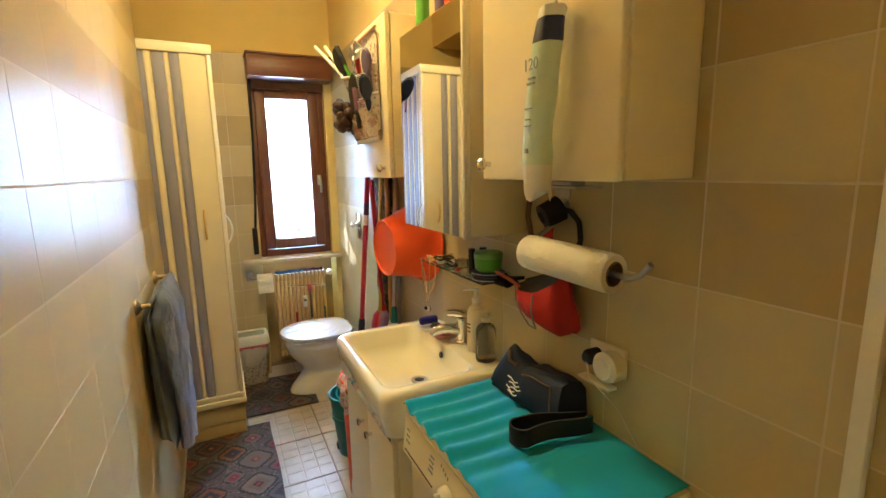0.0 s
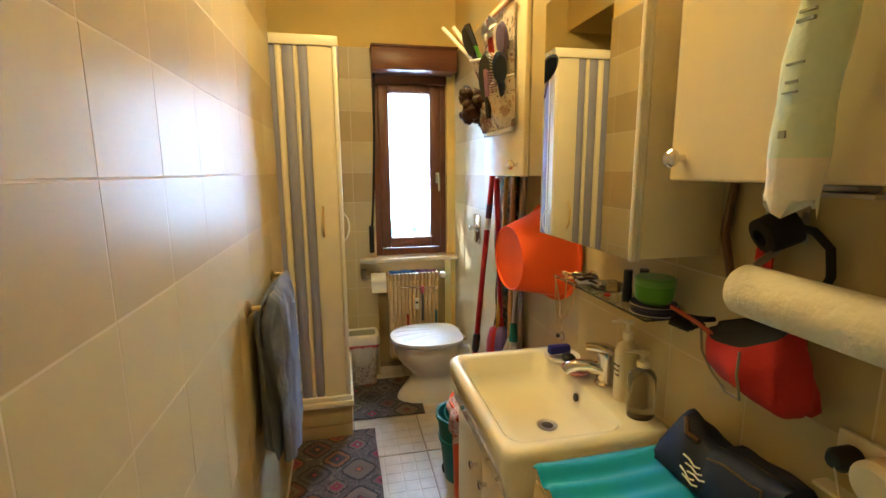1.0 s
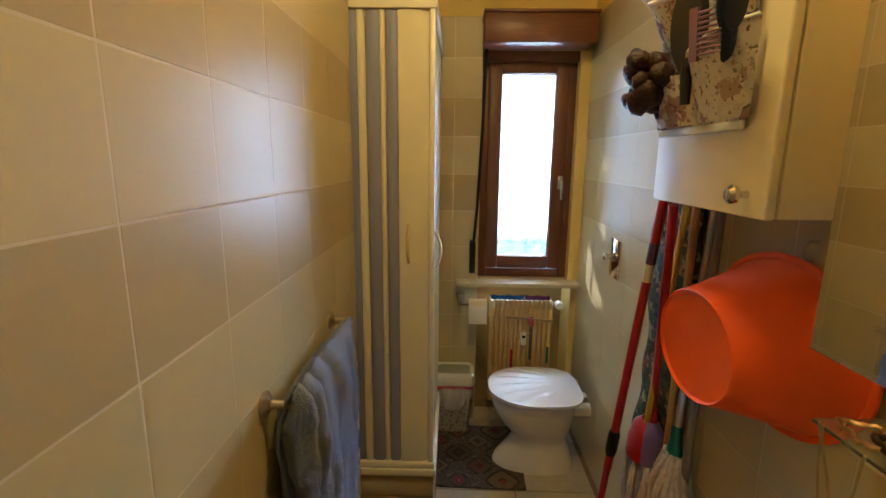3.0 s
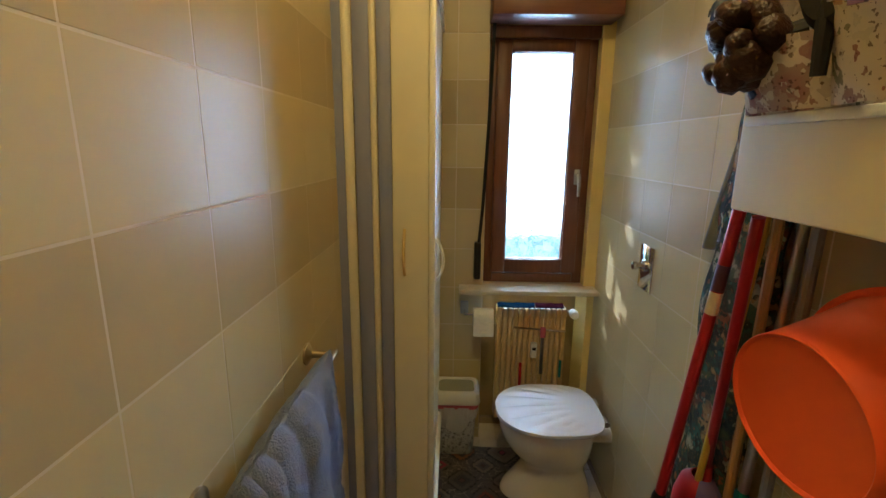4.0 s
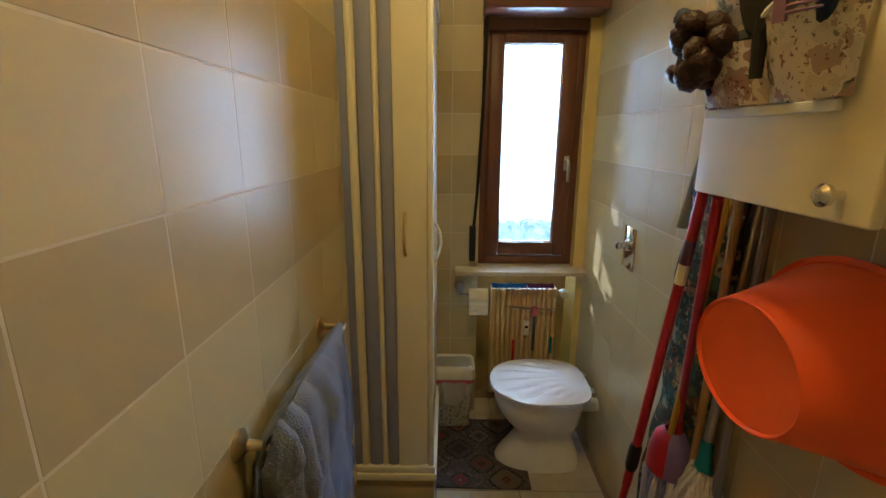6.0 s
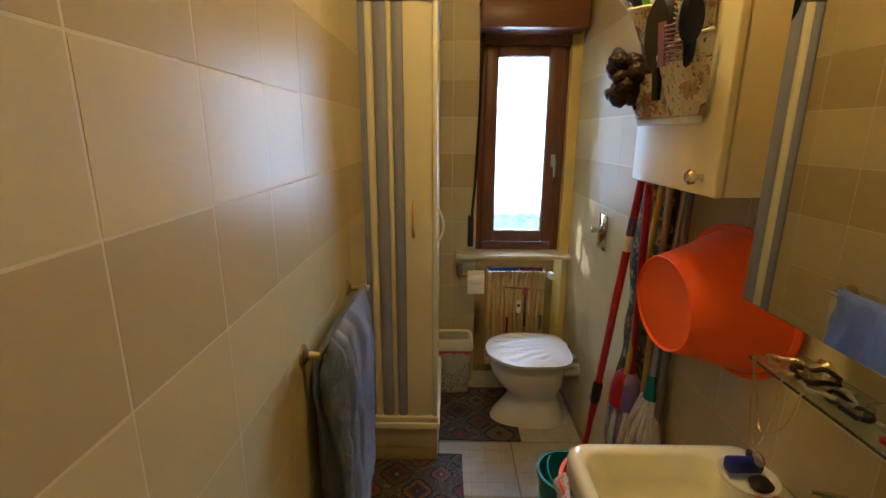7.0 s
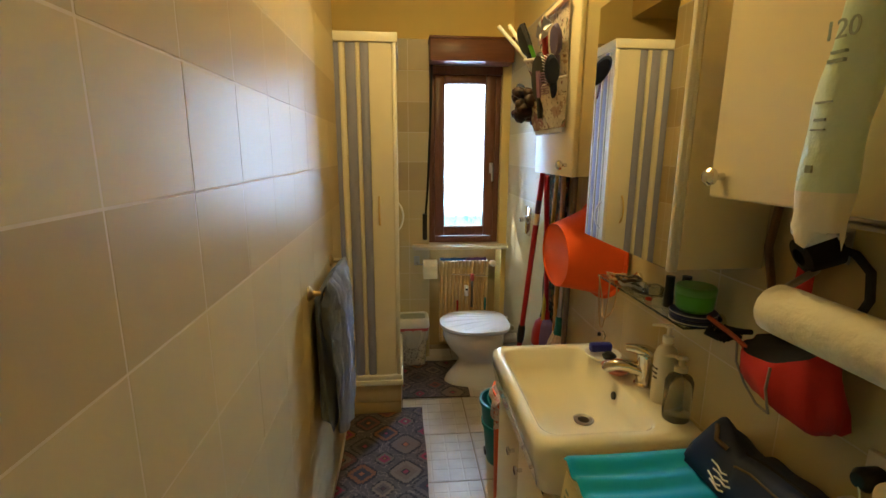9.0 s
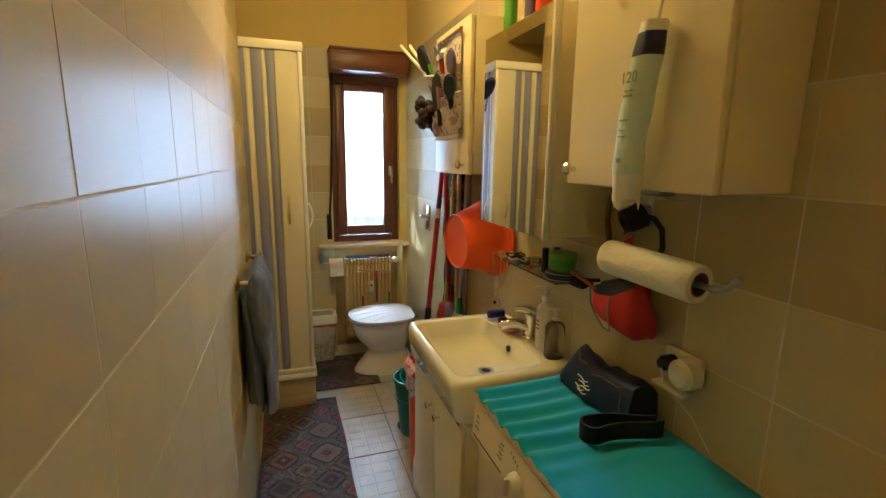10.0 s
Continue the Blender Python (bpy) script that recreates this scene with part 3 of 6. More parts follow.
setting("trim", cube(0.868, RX - 0.0005, 0.236, 0.260, 0.0, 2.28, 0.004), M_WHITE, "narrow white corner strip on the tiled wall", 35)

# ---------- rugs ----------
def rug(x0, x1, y0, y1, label):
    def f(u, v):
        x, y = x0 + (x1 - x0) * u, y0 + (y1 - y0) * v
        return Vector((x + 0.003 * math.sin(9 * y), y + 0.003 * math.sin(11 * x), 0.010 + 0.0012 * math.sin(17 * x + 5 * y)))
    bm = sheet(bmesh.new(), f, 16, 40, 0.006)
    return solo("rug", bm, M_RUG, label, "rug", "bath rugs")


rug(-0.20, 0.232, 1.15, 2.738, "dark grey woven runner rug with red and ochre diamonds")
rug(0.108, 0.545, 2.85, 3.375, "small dark woven rug with red diamonds under the toilet")

# ---------- shower ----------
SX, SY = 0.104, 2.68
shower = thing("shower_cabin", (0.0, 3.0, 0), "folding shower enclosure of grey and cream slats on a tiled plinth", "shower")
pl = bmesh.new()
box(pl, -0.94, SX, SY + 0.012, WY, 0.0, 0.085, 0.002)
part("plinth_tiles", pl, M_TILE_B, shower, "beige tile skirting")
part("plinth", cube(-0.94, SX + 0.001, SY + 0.008, WY, 0.0855, 0.198, 0.003), M_TILE, shower, "cream tiled plinth")
tray = bmesh.new()
for a in ((-0.94, SX + 0.012, SY - 0.012, SY + 0.04), (-0.94, SX + 0.012, WY - 0.05, WY), (SX - 0.04, SX + 0.012, SY + 0.041, WY - 0.051), (-0.94, -0.90, SY + 0.041, WY - 0.051)):
    box(tray, *a, 0.20, 0.232, 0.004)
box(tray, -0.90, SX - 0.04, SY + 0.04, WY - 0.05, 0.2005, 0.21)
part("tray", tray, M_CERAMIC, shower, "white shower tray")
for nm, z0, z1 in (("bottom_rail", 0.233, 0.262), ("top_rail", 2.092, 2.14)):
    r = bmesh.new()
    box(r, LX - 0.08, SX + 0.006, SY - 0.006, SY + 0.028, z0, z1, 0.004)
    box(r, SX - 0.03, SX + 0.006, SY + 0.0285, WY, z0, z1, 0.004)
    part(nm, r, M_ALU, shower, "white aluminium rail")
part("corner_post", cube(SX - 0.022, SX, SY, SY + 0.022, 0.262, 2.092, 0.004), M_ALU, shower)
part("wall_post", cube(LX - 0.078, LX - 0.058, SY, SY + 0.022, 0.262, 2.092, 0.003), M_ALU, shower)


def slat(p, q, depth, material, nm="slat"):
    """One upright slat between two plan points, bowed a little."""
    p, q = Vector((*p, 0)), Vector((*q, 0))
    d = (q - p).normalized()
    n = Vector((d.y, -d.x, 0))
    pr = [p, p + d * 0.3 * (q - p).length + n * depth, p + d * 0.7 * (q - p).length + n * depth, q]
    ring = pr + [x - n * 0.006 for x in reversed(pr)]
    bm = loft(bmesh.new(), [[x + Vector((0, 0, z)) for x in ring] for z in (0.264, 2.09)])
    return part(nm, bm, material, shower)


front = [(LX - 0.055, -0.189, 0), (-0.186, -0.158, 1), (-0.154, -0.104, 0), (-0.100, -0.083, 1), (-0.080, -0.038, 0), (-0.035, SX - 0.024, 1)]
for i, (a, c, k) in enumerate(front):
    slat((a, SY + 0.010 - 0.006 * (i % 2)), (c, SY + 0.010 + 0.005 * (i % 2)), 0.005, M_PANEL_C if k else M_PANEL_G)
side = SY + 0.026
n = 0
while side < WY - 0.02:
    w = (0.050, 0.032)[n % 2]
    slat((SX - 0.012 + 0.005 * (n % 2), side), (SX - 0.012 - 0.004 * (n % 2), min(side + w - 0.004, WY - 0.004)), 0.005, M_PANEL_C if n % 2 or n == 0 else M_PANEL_G)
    side += w
    n += 1


def bow_handle(a, out, z0, z1):
    bm = bmesh.new()
    pts = []
    for i in range(9):
        s = i / 8
        k = math.sin(math.pi * s) ** 0.7
        pts.append((a[0] + out[0] * k, a[1] + out[1] * k, z0 + (z1 - z0) * s))
    return tube(bm, pts, 0.0055, 8)


part("handle", bow_handle((0.002, SY + 0.004), (0, -0.034), 1.155, 1.31), M_GILT, shower, "yellowed bow handle")
part("handle", bow_handle((SX - 0.006, SY + 0.05), (0.032, 0), 1.115, 1.275), M_WHITE, shower, "white bow handle")

# ---------- towel bar and towel ----------
bar = thing("towel_bar", (LX, 2.03, 1.05), "aged brass towel bar with round wall rosettes", "towel bar")
ROD = LX + 0.072
for y in (1.772, 2.283):
    part("rosette", lathe(bmesh.new(), [(0, 0), (0.028, 0), (0.028, 0.006), (0.018, 0.012), (0.010, 0.018), (0.008, 0.076), (0, 0.080)], axis_x(LX, y, 1.053)), M_BRASS, bar)
part("rod", cylinder((ROD, 1.760, 1.053), (ROD, 2.30, 1.053), 0.0075), M_BRASS, bar)


def bump01(q, c, w):
    return math.exp(-((q - c) / w) ** 2)


def bunch(u, drift=0.0):
    """Rounded wrinkles over the near part of the bar; smooth beyond."""
    near = 1 / (1 + math.exp((u - 0.60) / 0.018))
    return near * abs(math.sin(math.pi * (8.2 * u + 0.3 * math.sin(9 * u) + drift))) ** 0.7


def towel_fold(u, v):
    """How far the face stands out: one broad roll near the end, a slanting crease, then flatter layers beyond."""
    crease = 0.30 + 0.16 * v                                    # slants down and away
    roll = 0.012 * bump01(u, crease - 0.20, 0.17) * (0.6 + 0.4 * v)
    sag = 0.008 * bump01(u, crease + 0.16, 0.12)
    layer = 0.012 / (1 + math.exp((u - 0.66 - 0.05 * v) / 0.010))
    far = 0.011 * bump01(u, 0.80 + 0.04 * math.sin(3 * v), 0.05) + 0.012 * bump01(u, 0.95, 0.05)
    soft = 0.0035 * math.sin(19 * u - 7 * v) + 0.0025 * math.sin(31 * u + 11 * v) + 0.002 * math.sin(9 * u + 23 * v)
    pleat = 0.013 * bunch(u, 0.10 * v) * math.exp(-1.2 * v)
    return roll + sag + layer + far + soft + pleat


def towel_gather(u):
    """Bunches where the cloth goes over the bar."""
    return 0.019 * bunch(u) + 0.002 * math.sin(29 * u)


def towel_ring(v, n=260):
    """The towel's outline at a height: flat to the wall, folded towards the room."""
    z = 1.078 - 0.555 * v
    k = min(1.0, v * 8)
    xb, xf = ROD - 0.020 - 0.044 * k, ROD + 0.012 + 0.006 * k + 0.012 * v
    xm, half = (xb + xf) / 2, (xf - xb) / 2 * math.sqrt(min(1.0, 0.04 + v / 0.035))
    y0, y1 = 1.752 - 0.004 * v - 0.004 * math.sin(7 * v), 2.262 - 0.020 * v + 0.010 * math.sin(4 * v)
    ring = []
    for i in range(n):
        t = math.tau * i / n
        c, s = math.cos(t), math.sin(t)
        px, py = math.copysign(abs(c) ** 0.62, c), math.copysign(abs(s) ** 0.62, s)
        u = (py + 1) / 2
        y = y0 + (y1 - y0) * u
        f = towel_fold(u, v) * (0.35 + 0.65 * k)
        x = xm + half * px + (f * min(1.0, 0.2 + v / 0.06) if px > 0 else 0)
        lift = towel_gather(u) * (1 - k)
        slit = 0.10 * bump01(u, 0.47, 0.018) * max(0, v - 0.82) / 0.18      # where the two halves part at the hem
        hem = (0.035 * math.sin(5 * u + 0.2) - 0.07 * max(0, u - 0.72) / 0.28 + 0.006 * math.sin(23 * u)) * v ** 6 - slit if px > 0 else -0.04 * v
        near = max(0, -py) ** 8
        part_at = -0.25 + 0.55 * v                               # the parting slants outwards
        y += near * (0.014 + 0.075 * v * v) * bump01(px, part_at, 0.11) + near * 0.012 * bump01(px, part_at - 0.55, 0.22) - near * 0.010 * k * bump01(px, part_at + 0.40, 0.30)
        pile = 0.0045 * noise.noise(Vector((22 * x, 22 * y, 14 * z))) + 0.0028 * noise.noise(Vector((90 * x, 90 * y, 90 * z)))
        x += pile * k
        y += 0.7 * pile * k * (1 if near < 0.5 else -1)
        ring.append(Vector((max(LX + 0.004, x), y + 0.004 * math.sin(17 * v + 9 * u) + 0.003 * math.sin(31 * v + 5 * px), z + lift - hem)))
    return ring


solo("towel", loft(bmesh.new(), [towel_ring((i / 90) ** 1.25) for i in range(91)]), M_TOWEL, "grey-blue terry towel hanging folded over a brass bar", "towel", smooth=70)

# ---------- toilet ----------
toilet = thing("toilet", (0.62, 3.08, 0), "white ceramic toilet with closed shell-ribbed lid", "toilet")
TY = 3.080


def egg(x0, x1, hw, z, n=40, pw=1.0, flat=0.0):
    """A seat-like outline: round at the x0 end, squarer at the x1 end."""
    out = []
    for i in range(n):
        a = math.tau * i / n
        c, s = math.cos(a), math.sin(a)
        L = (x1 - x0) / 2
        cx = abs(c) ** (0.55 if c > 0 else 0.95) * math.copysign(1, c)
        sy = abs(s) ** (0.72 if c > 0 else 0.95) * math.copysign(1, s)
        out.append(Vector((x0 + L + L * cx, TY + hw * sy, z)))
    return out


bowl = bmesh.new()
loft(bowl, [egg(0.40, 0.80, 0.172, 0.395), egg(0.388, 0.80, 0.177, 0.378), egg(0.388, 0.80, 0.177, 0.345), egg(0.402, 0.795, 0.168, 0.300),
            egg(0.432, 0.79, 0.150, 0.250), egg(0.468, 0.78, 0.128, 0.210), egg(0.492, 0.775, 0.108, 0.180), egg(0.496, 0.775, 0.100, 0.155), egg(0.476, 0.785, 0.102, 0.120),
            egg(0.440, 0.80, 0.110, 0.075), egg(0.412, 0.81, 0.117, 0.040), egg(0.400, 0.815, 0.120, 0.014), egg(0.398, 0.815, 0.121, 0.0)])
part("bowl", bowl, M_WC, toilet, smooth=60)
part("seat", loft(bmesh.new(), [egg(0.376, 0.83, 0.186, 0.398), egg(0.368, 0.833, 0.193, 0.404), egg(0.368, 0.833, 0.193, 0.411), egg(0.374, 0.83, 0.188, 0.417)]), M_LID, toilet, smooth=50)


def lid_point(r, a):
    c, s = math.cos(a), math.sin(a)
    L, mx = 0.232, 0.598
    cx = abs(c) ** (0.30 if c > 0 else 0.92) * math.copysign(1, c)
    sy = abs(s) ** (0.62 if c > 0 else 0.92) * math.copysign(1, s) * (1 - 0.16 * max(0, cx) ** 2)
    # ribs fan out from the hinge
    px, py = mx + L * cx * r, TY + 0.212 * sy * r
    ang = math.atan2(py - TY, 0.86 - px)
    d0 = math.hypot(0.86 - px, py - TY)
    flute = 1 - abs(math.sin(ang * 15)) ** 0.9
    rib = -0.0080 * flute * min(1, max(0, (d0 - 0.16) * 7)) * max(0, min(1, (0.93 - r) / 0.16))
    z = 0.430 + 0.020 * (1 - r ** 2.4) + rib
    return Vector((px, py, z))


lid = bmesh.new()
N, R = 300, 30
rings = [[lid_point((j + 1) / R, math.tau * i / N) for i in range(N)] for j in range(R)]
vr = [[lid.verts.new(p) for p in ring] for ring in rings]
c0 = lid.verts.new(lid_point(0, 0))
for k in range(N):
    lid.faces.new((c0, vr[0][k], vr[0][(k + 1) % N]))
for a, c in zip(vr, vr[1:]):
    for k in range(N):
        lid.faces.new((a[k], c[k], c[(k + 1) % N], a[(k + 1) % N]))
low = [lid.verts.new(p + Vector((0, 0, -0.008))) for p in rings[-1]]
for k in range(N):
    lid.faces.new((vr[-1][k], low[k], low[(k + 1) % N], vr[-1][(k + 1) % N]))
lid.faces.new(low[::-1])
part("lid", lid, M_LID, toilet, "white shell-ribbed lid", smooth=50)
for dy in (-0.075, 0.075):
    part("hinge", tube(bmesh.new(), [(0.838, TY + dy - 0.025, 0.412), (0.838, TY + dy + 0.025, 0.412)], 0.013, 12), M_BRASS, toilet)
part("inlet_pipe", cylinder((0.77, TY, 0.30), (RX, TY, 0.30), 0.035), M_WC, toilet)
for dx in (0.60,):
    part("floor_bolt", lathe(bmesh.new(), [(0.009, 0), (0.009, 0.006), (0, 0.010)], Matrix.Translation((dx, TY - 0.104, 0.05)) @ Matrix.Rotation(radians(70), 4, "X")), M_BRASS, toilet)

# ---------- flush plate ----------
valve = thing("flush_valve", (RX, 2.88, 1.14), "chrome wall plate with a flush knob", "valve")
part("plate", cube(RX - 0.006, RX - 0.0005, 2.825, 2.94, 1.055, 1.225, 0.002), M_CHROME, valve)
part("knob", lathe(bmesh.new(), [(0.022, 0), (0.022, 0.010), (0.012, 0.016), (0.011, 0.032), (0.016, 0.036), (0.015, 0.048), (0, 0.05)], axis_x(RX - 0.006, 2.882, 1.15, -1)), M_CHROME, valve)
part("lever", tube(bmesh.new(), [(RX - 0.045, 2.882, 1.15), (RX - 0.05, 2.85, 1.158)], 0.006, 8), M_BRASS, valve)

# ---------- paper holder ----------
tp = thing("toilet_paper_holder", (0.25, 3.41, 0.72), "chrome holder with a part-used toilet paper roll", "toilet paper")
part("bracket", cube(0.205, 0.245, 3.445, WY - 0.001, 0.735, 0.80, 0.005), M_STEEL, tp)
part("arm", tube(bmesh.new(), [(0.225, 3.45, 0.757), (0.225, 3.385, 0.757), (0.235, 3.38, 0.757), (0.375, 3.38, 0.757)], 0.005, 8), M_CHROME, tp)
roll = bmesh.new()
lathe(roll, [(0.02, 0), (0.052, 0.0), (0.053, 0.004), (0.053, 0.096), (0.052, 0.10), (0.02, 0.10), (0.02, 0)], axis_x(0.268, 3.38, 0.737))
sheet(roll, lambda u, v: Vector((0.268 + 0.1 * u, 3.3265 + 0.002 * math.sin(5 * v), 0.737 - 0.075 * v)), 4, 8, 0.0012)
part("roll", roll, M_PAPER, tp, "white paper")

# ---------- waste bin ----------
wbin = thing("waste_bin", (0.190, 3.372, 0), "white open-topped waste bin lined with a thin bag", "bin")
BX, BYY = 0.190, 3.372


def bin_ring(hx, hy, z, r=0.03):
    return rrect(BX, BYY, hx * 1.10, hy * 1.05, r, z * 1.05)


part("body", loft(bmesh.new(), [bin_ring(0.078, 0.058, 0.0), bin_ring(0.082, 0.062, 0.01), bin_ring(0.092, 0.072, 0.26)]), M_BINPRINT, wbin, "printed white plastic")


def bagf(u, v):
    a = u * math.tau
    rr = 1 + 0.03 * math.sin(13 * a) + 0.025 * math.sin(29 * a + 5 * v)
    k = 1.0 - 0.10 * v + 0.03 * math.sin(math.pi * v)
    return Vector((BX + 0.1144 * k * rr * math.copysign(abs(math.cos(a)) ** 0.6, math.cos(a)), BYY + 0.0861 * k * rr * math.copysign(abs(math.sin(a)) ** 0.6, math.sin(a)), 0.289 - (0.10 + 0.03 * math.sin(3 * a) + 0.012 * math.sin(7 * a)) * v))


part("bag", sheet(bmesh.new(), bagf, 72, 8, 0.0012), M_BAG, wbin, "thin white bag folded over the rim")
part("rim_band", loft(bmesh.new(), [bin_ring(0.102, 0.080, 0.268), bin_ring(0.104, 0.082, 0.29)]), M_PINK, wbin, "pink band")
part("lid_rim", loft(bmesh.new(), [bin_ring(0.107, 0.084, 0.291), bin_ring(0.110, 0.086, 0.30), bin_ring(0.106, 0.083, 0.345), bin_ring(0.098, 0.075, 0.357), bin_ring(0.088, 0.066, 0.357), bin_ring(0.083, 0.061, 0.350)], cap=False), M_WHITE, wbin)
part("inside", loft(bmesh.new(), [bin_ring(0.0825, 0.0605, 0.350), bin_ring(0.080, 0.058, 0.330), bin_ring(0.074, 0.052, 0.262)]), mat("bin_inside", (0.36, 0.38, 0.31), 0.5), wbin, "grey-green hollow inside")

# ---------- radiator in the niche ----------
rad = thing("radiator", (0.575, 3.56, 0.1), "cream cast column radiator under the window sill", "radiator")
for i in range(13):
    x = 0.414 + 0.0285 * i
    col = bmesh.new()
    box(col, x - 0.0120, x + 0.0120, 3.508, 3.582, 0.12, 0.73, 0.006)
    box(col, x - 0.0142, x + 0.0142, 3.53, 3.56, 0.14, 0.72)
    box(col, x - 0.0139, x + 0.0139, 3.50, 3.59, 0.695, 0.75, 0.010)
    box(col, x - 0.0139, x + 0.0139, 3.50, 3.59, 0.10, 0.15, 0.010)
    for j in range(10):
        box(col, x - 0.0132, x + 0.0132, 3.5095, 3.530, 0.185 + 0.056 * j, 0.197 + 0.056 * j, 0.002)
    part("column", col, M_RAD, rad)
vl = bmesh.new()
lathe(vl, [(0.018, 0), (0.020, 0.004), (0.024, 0.03), (0.020, 0.058), (0.0, 0.062)], axis_y(0.795, 3.50, 0.735, -1))
part("thermostat_knob", vl, M_WHITE, rad, "white thermostat knob")
part("valve_pipe", tube(bmesh.new(), [(0.765, 3.545, 0.70), (0.79, 3.545, 0.72), (0.795, 3.50, 0.735)], 0.011, 10), M_BRASS, rad)
for sx in (0.44, 0.70):
    part("wall_bracket", cube(sx, sx + 0.012, 3.58, 3.652, 0.55, 0.58), M_RAD, rad)
meter = thing("heat_meter", (0.60, 3.50, 0.5), "small white heat meter clipped on the radiator", "meter")
part("case", cube(0.586, 0.618, 3.482, 3.5105, 0.475, 0.56, 0.006), M_WHITE, meter)
part("display", cube(0.593, 0.611, 3.4800, 3.4825, 0.522, 0.537), M_BLACK, meter)
wip = thing("squeegee", (0.62, 3.48, 0.4), "chrome squeegee with a dark handle hung on the radiator", "squeegee")
part("blade", tube(bmesh.new(), [(0.49, 3.475, 0.655), (0.76, 3.475, 0.635)], 0.0055, 8), M_CHROME, wip)
part("handle", cube(0.633, 0.650, 3.468, 3.484, 0.39, 0.615, 0.005), mat("dull_steel", (0.2, 0.19, 0.19), 0.35, metal=1.0), wip)
part("grip", cube(0.628, 0.656, 3.464, 3.488, 0.60, 0.655, 0.005), M_PINK, wip)
solo("scraper", cube(0.527, 0.543, 3.492, 3.506, 0.30, 0.44, 0.004), M_RED, "narrow red plastic scraper hung on the radiator", "scraper")
solo("brush_holder", cube(0.742, 0.756, 3.492, 3.506, 0.36, 0.46, 0.004), M_TEAL, "small teal plastic stick hung on the radiator", "stick")
for nm, c, x0, x1 in (("blue", (0.003, 0.014, 0.026), 0.405, 0.60), ("red", (0.028, 0.003, 0.006), 0.605, 0.755)):
    solo("folded_cloth", sheet(bmesh.new(), lambda u, v: Vector((x0 + (x1 - x0) * u, 3.515 + 0.070 * v, 0.7525 + 0.006 * math.sin(math.pi * v) ** 0.7 + 0.006 * math.sin(14 * u) * math.sin(math.pi * v))), 12, 8, 0.006),
         mat(nm + "_rag", c, 0.95, bump=0.5, bscale=200, ior=1.05), nm + " cleaning cloth folded on the radiator", "cloth", "rags on the radiator")

# ---------- washing machine ----------
MX0, MX1, MY0, MY1, MZ = 0.500, 0.885, 0.495, 1.100, 0.845
wm = thing("washing_machine", (0.69, 0.80, 0), "white slim front-loading washing machine with a cloth on top", "washing machine")
part("body", cube(MX0 + 0.012, MX1, MY0, MY1, 0.012, MZ - 0.03, 0.006), M_LINO, wm)
part("top", cube(MX0, MX1, MY0 - 0.002, MY1 + 0.002, MZ - 0.029, MZ, 0.008), M_LINO, wm)
pn = loft(bmesh.new(), [[Vector((x, y, z)) for x, z in ((MX0 + 0.014, MZ - 0.03), (MX0 + 0.002, MZ - 0.032), (MX0 - 0.012, 0.705), (MX0 + 0.014, 0.70))] for y in (MY0 + 0.002, MY1 - 0.002)])
part("control_panel", pn, M_LINO, wm)


def panel_x(z):
    return MX0 + 0.002 - 0.014 * (MZ - 0.032 - z) / (MZ - 0.032 - 0.705) - 0.0012


def on_panel(y0, y1, z0, z1):
    return loft(bmesh.new(), [[Vector((panel_x(z) + d, y, z)) for y, d in ((y0, 0.003), (y0, 0), (y1, 0), (y1, 0.003))] for z in (z0, z1)])


part("drawer_seam", on_panel(0.90, 1.085, 0.715, 0.719), M_INK, wm)
for i in range(3):
    part("marking", on_panel(1.062 - 0.004 * i, 1.080, 0.775 - 0.016 * i, 0.781 - 0.016 * i), M_SOFTINK, wm)
for i in range(4):
    part("marking", on_panel(0.905, 0.925 + 0.006 * (i % 2), 0.785 - 0.013 * i, 0.790 - 0.013 * i), M_SOFTINK, wm)
    part("marking", on_panel(0.862 - 0.012 * i, 0.866 - 0.012 * i, 0.792 - 0.004 * i, 0.80 - 0.004 * i), M_SOFTINK, wm)
part("programme_knob", lathe(bmesh.new(), [(0.030, 0), (0.029, 0.012), (0.024, 0.020), (0.022, 0.024), (0, 0.026)], axis_x(panel_x(0.745), 0.815, 0.745, -1)), M_CREAMP, wm, "cream programme knob")
part("knob_grip", cube(panel_x(0.745) - 0.038, panel_x(0.745) - 0.020, 0.811, 0.819, 0.722, 0.768, 0.003), M_CREAMP, wm)
part("button", lathe(bmesh.new(), [(0.010, 0), (0.010, 0.006), (0, 0.007)], axis_x(panel_x(0.745), 0.70, 0.745, -1)), M_CREAMP, wm)
part("door_ring", lathe(bmesh.new(), [(0.125, 0), (0.165, 0.0), (0.168, 0.012), (0.150, 0.028), (0.128, 0.024), (0.125, 0.0)], axis_x(MX0 + 0.012, 0.80, 0.46, -1), 40), M_CREAMP, wm)
part("door_glass", lathe(bmesh.new(), [(0.127, 0.012), (0.09, 0.02), (0, 0.012)], axis_x(MX0 + 0.011, 0.80, 0.46, -1), 32), mat("dark_glass", (0.02, 0.02, 0.022), 0.06, bump=0.0), wm)
part("kick_panel", cube(MX0 + 0.006, MX0 + 0.0115, MY0 + 0.02, MY1 - 0.02, 0.02, 0.12, 0.003), M_LINO, wm)


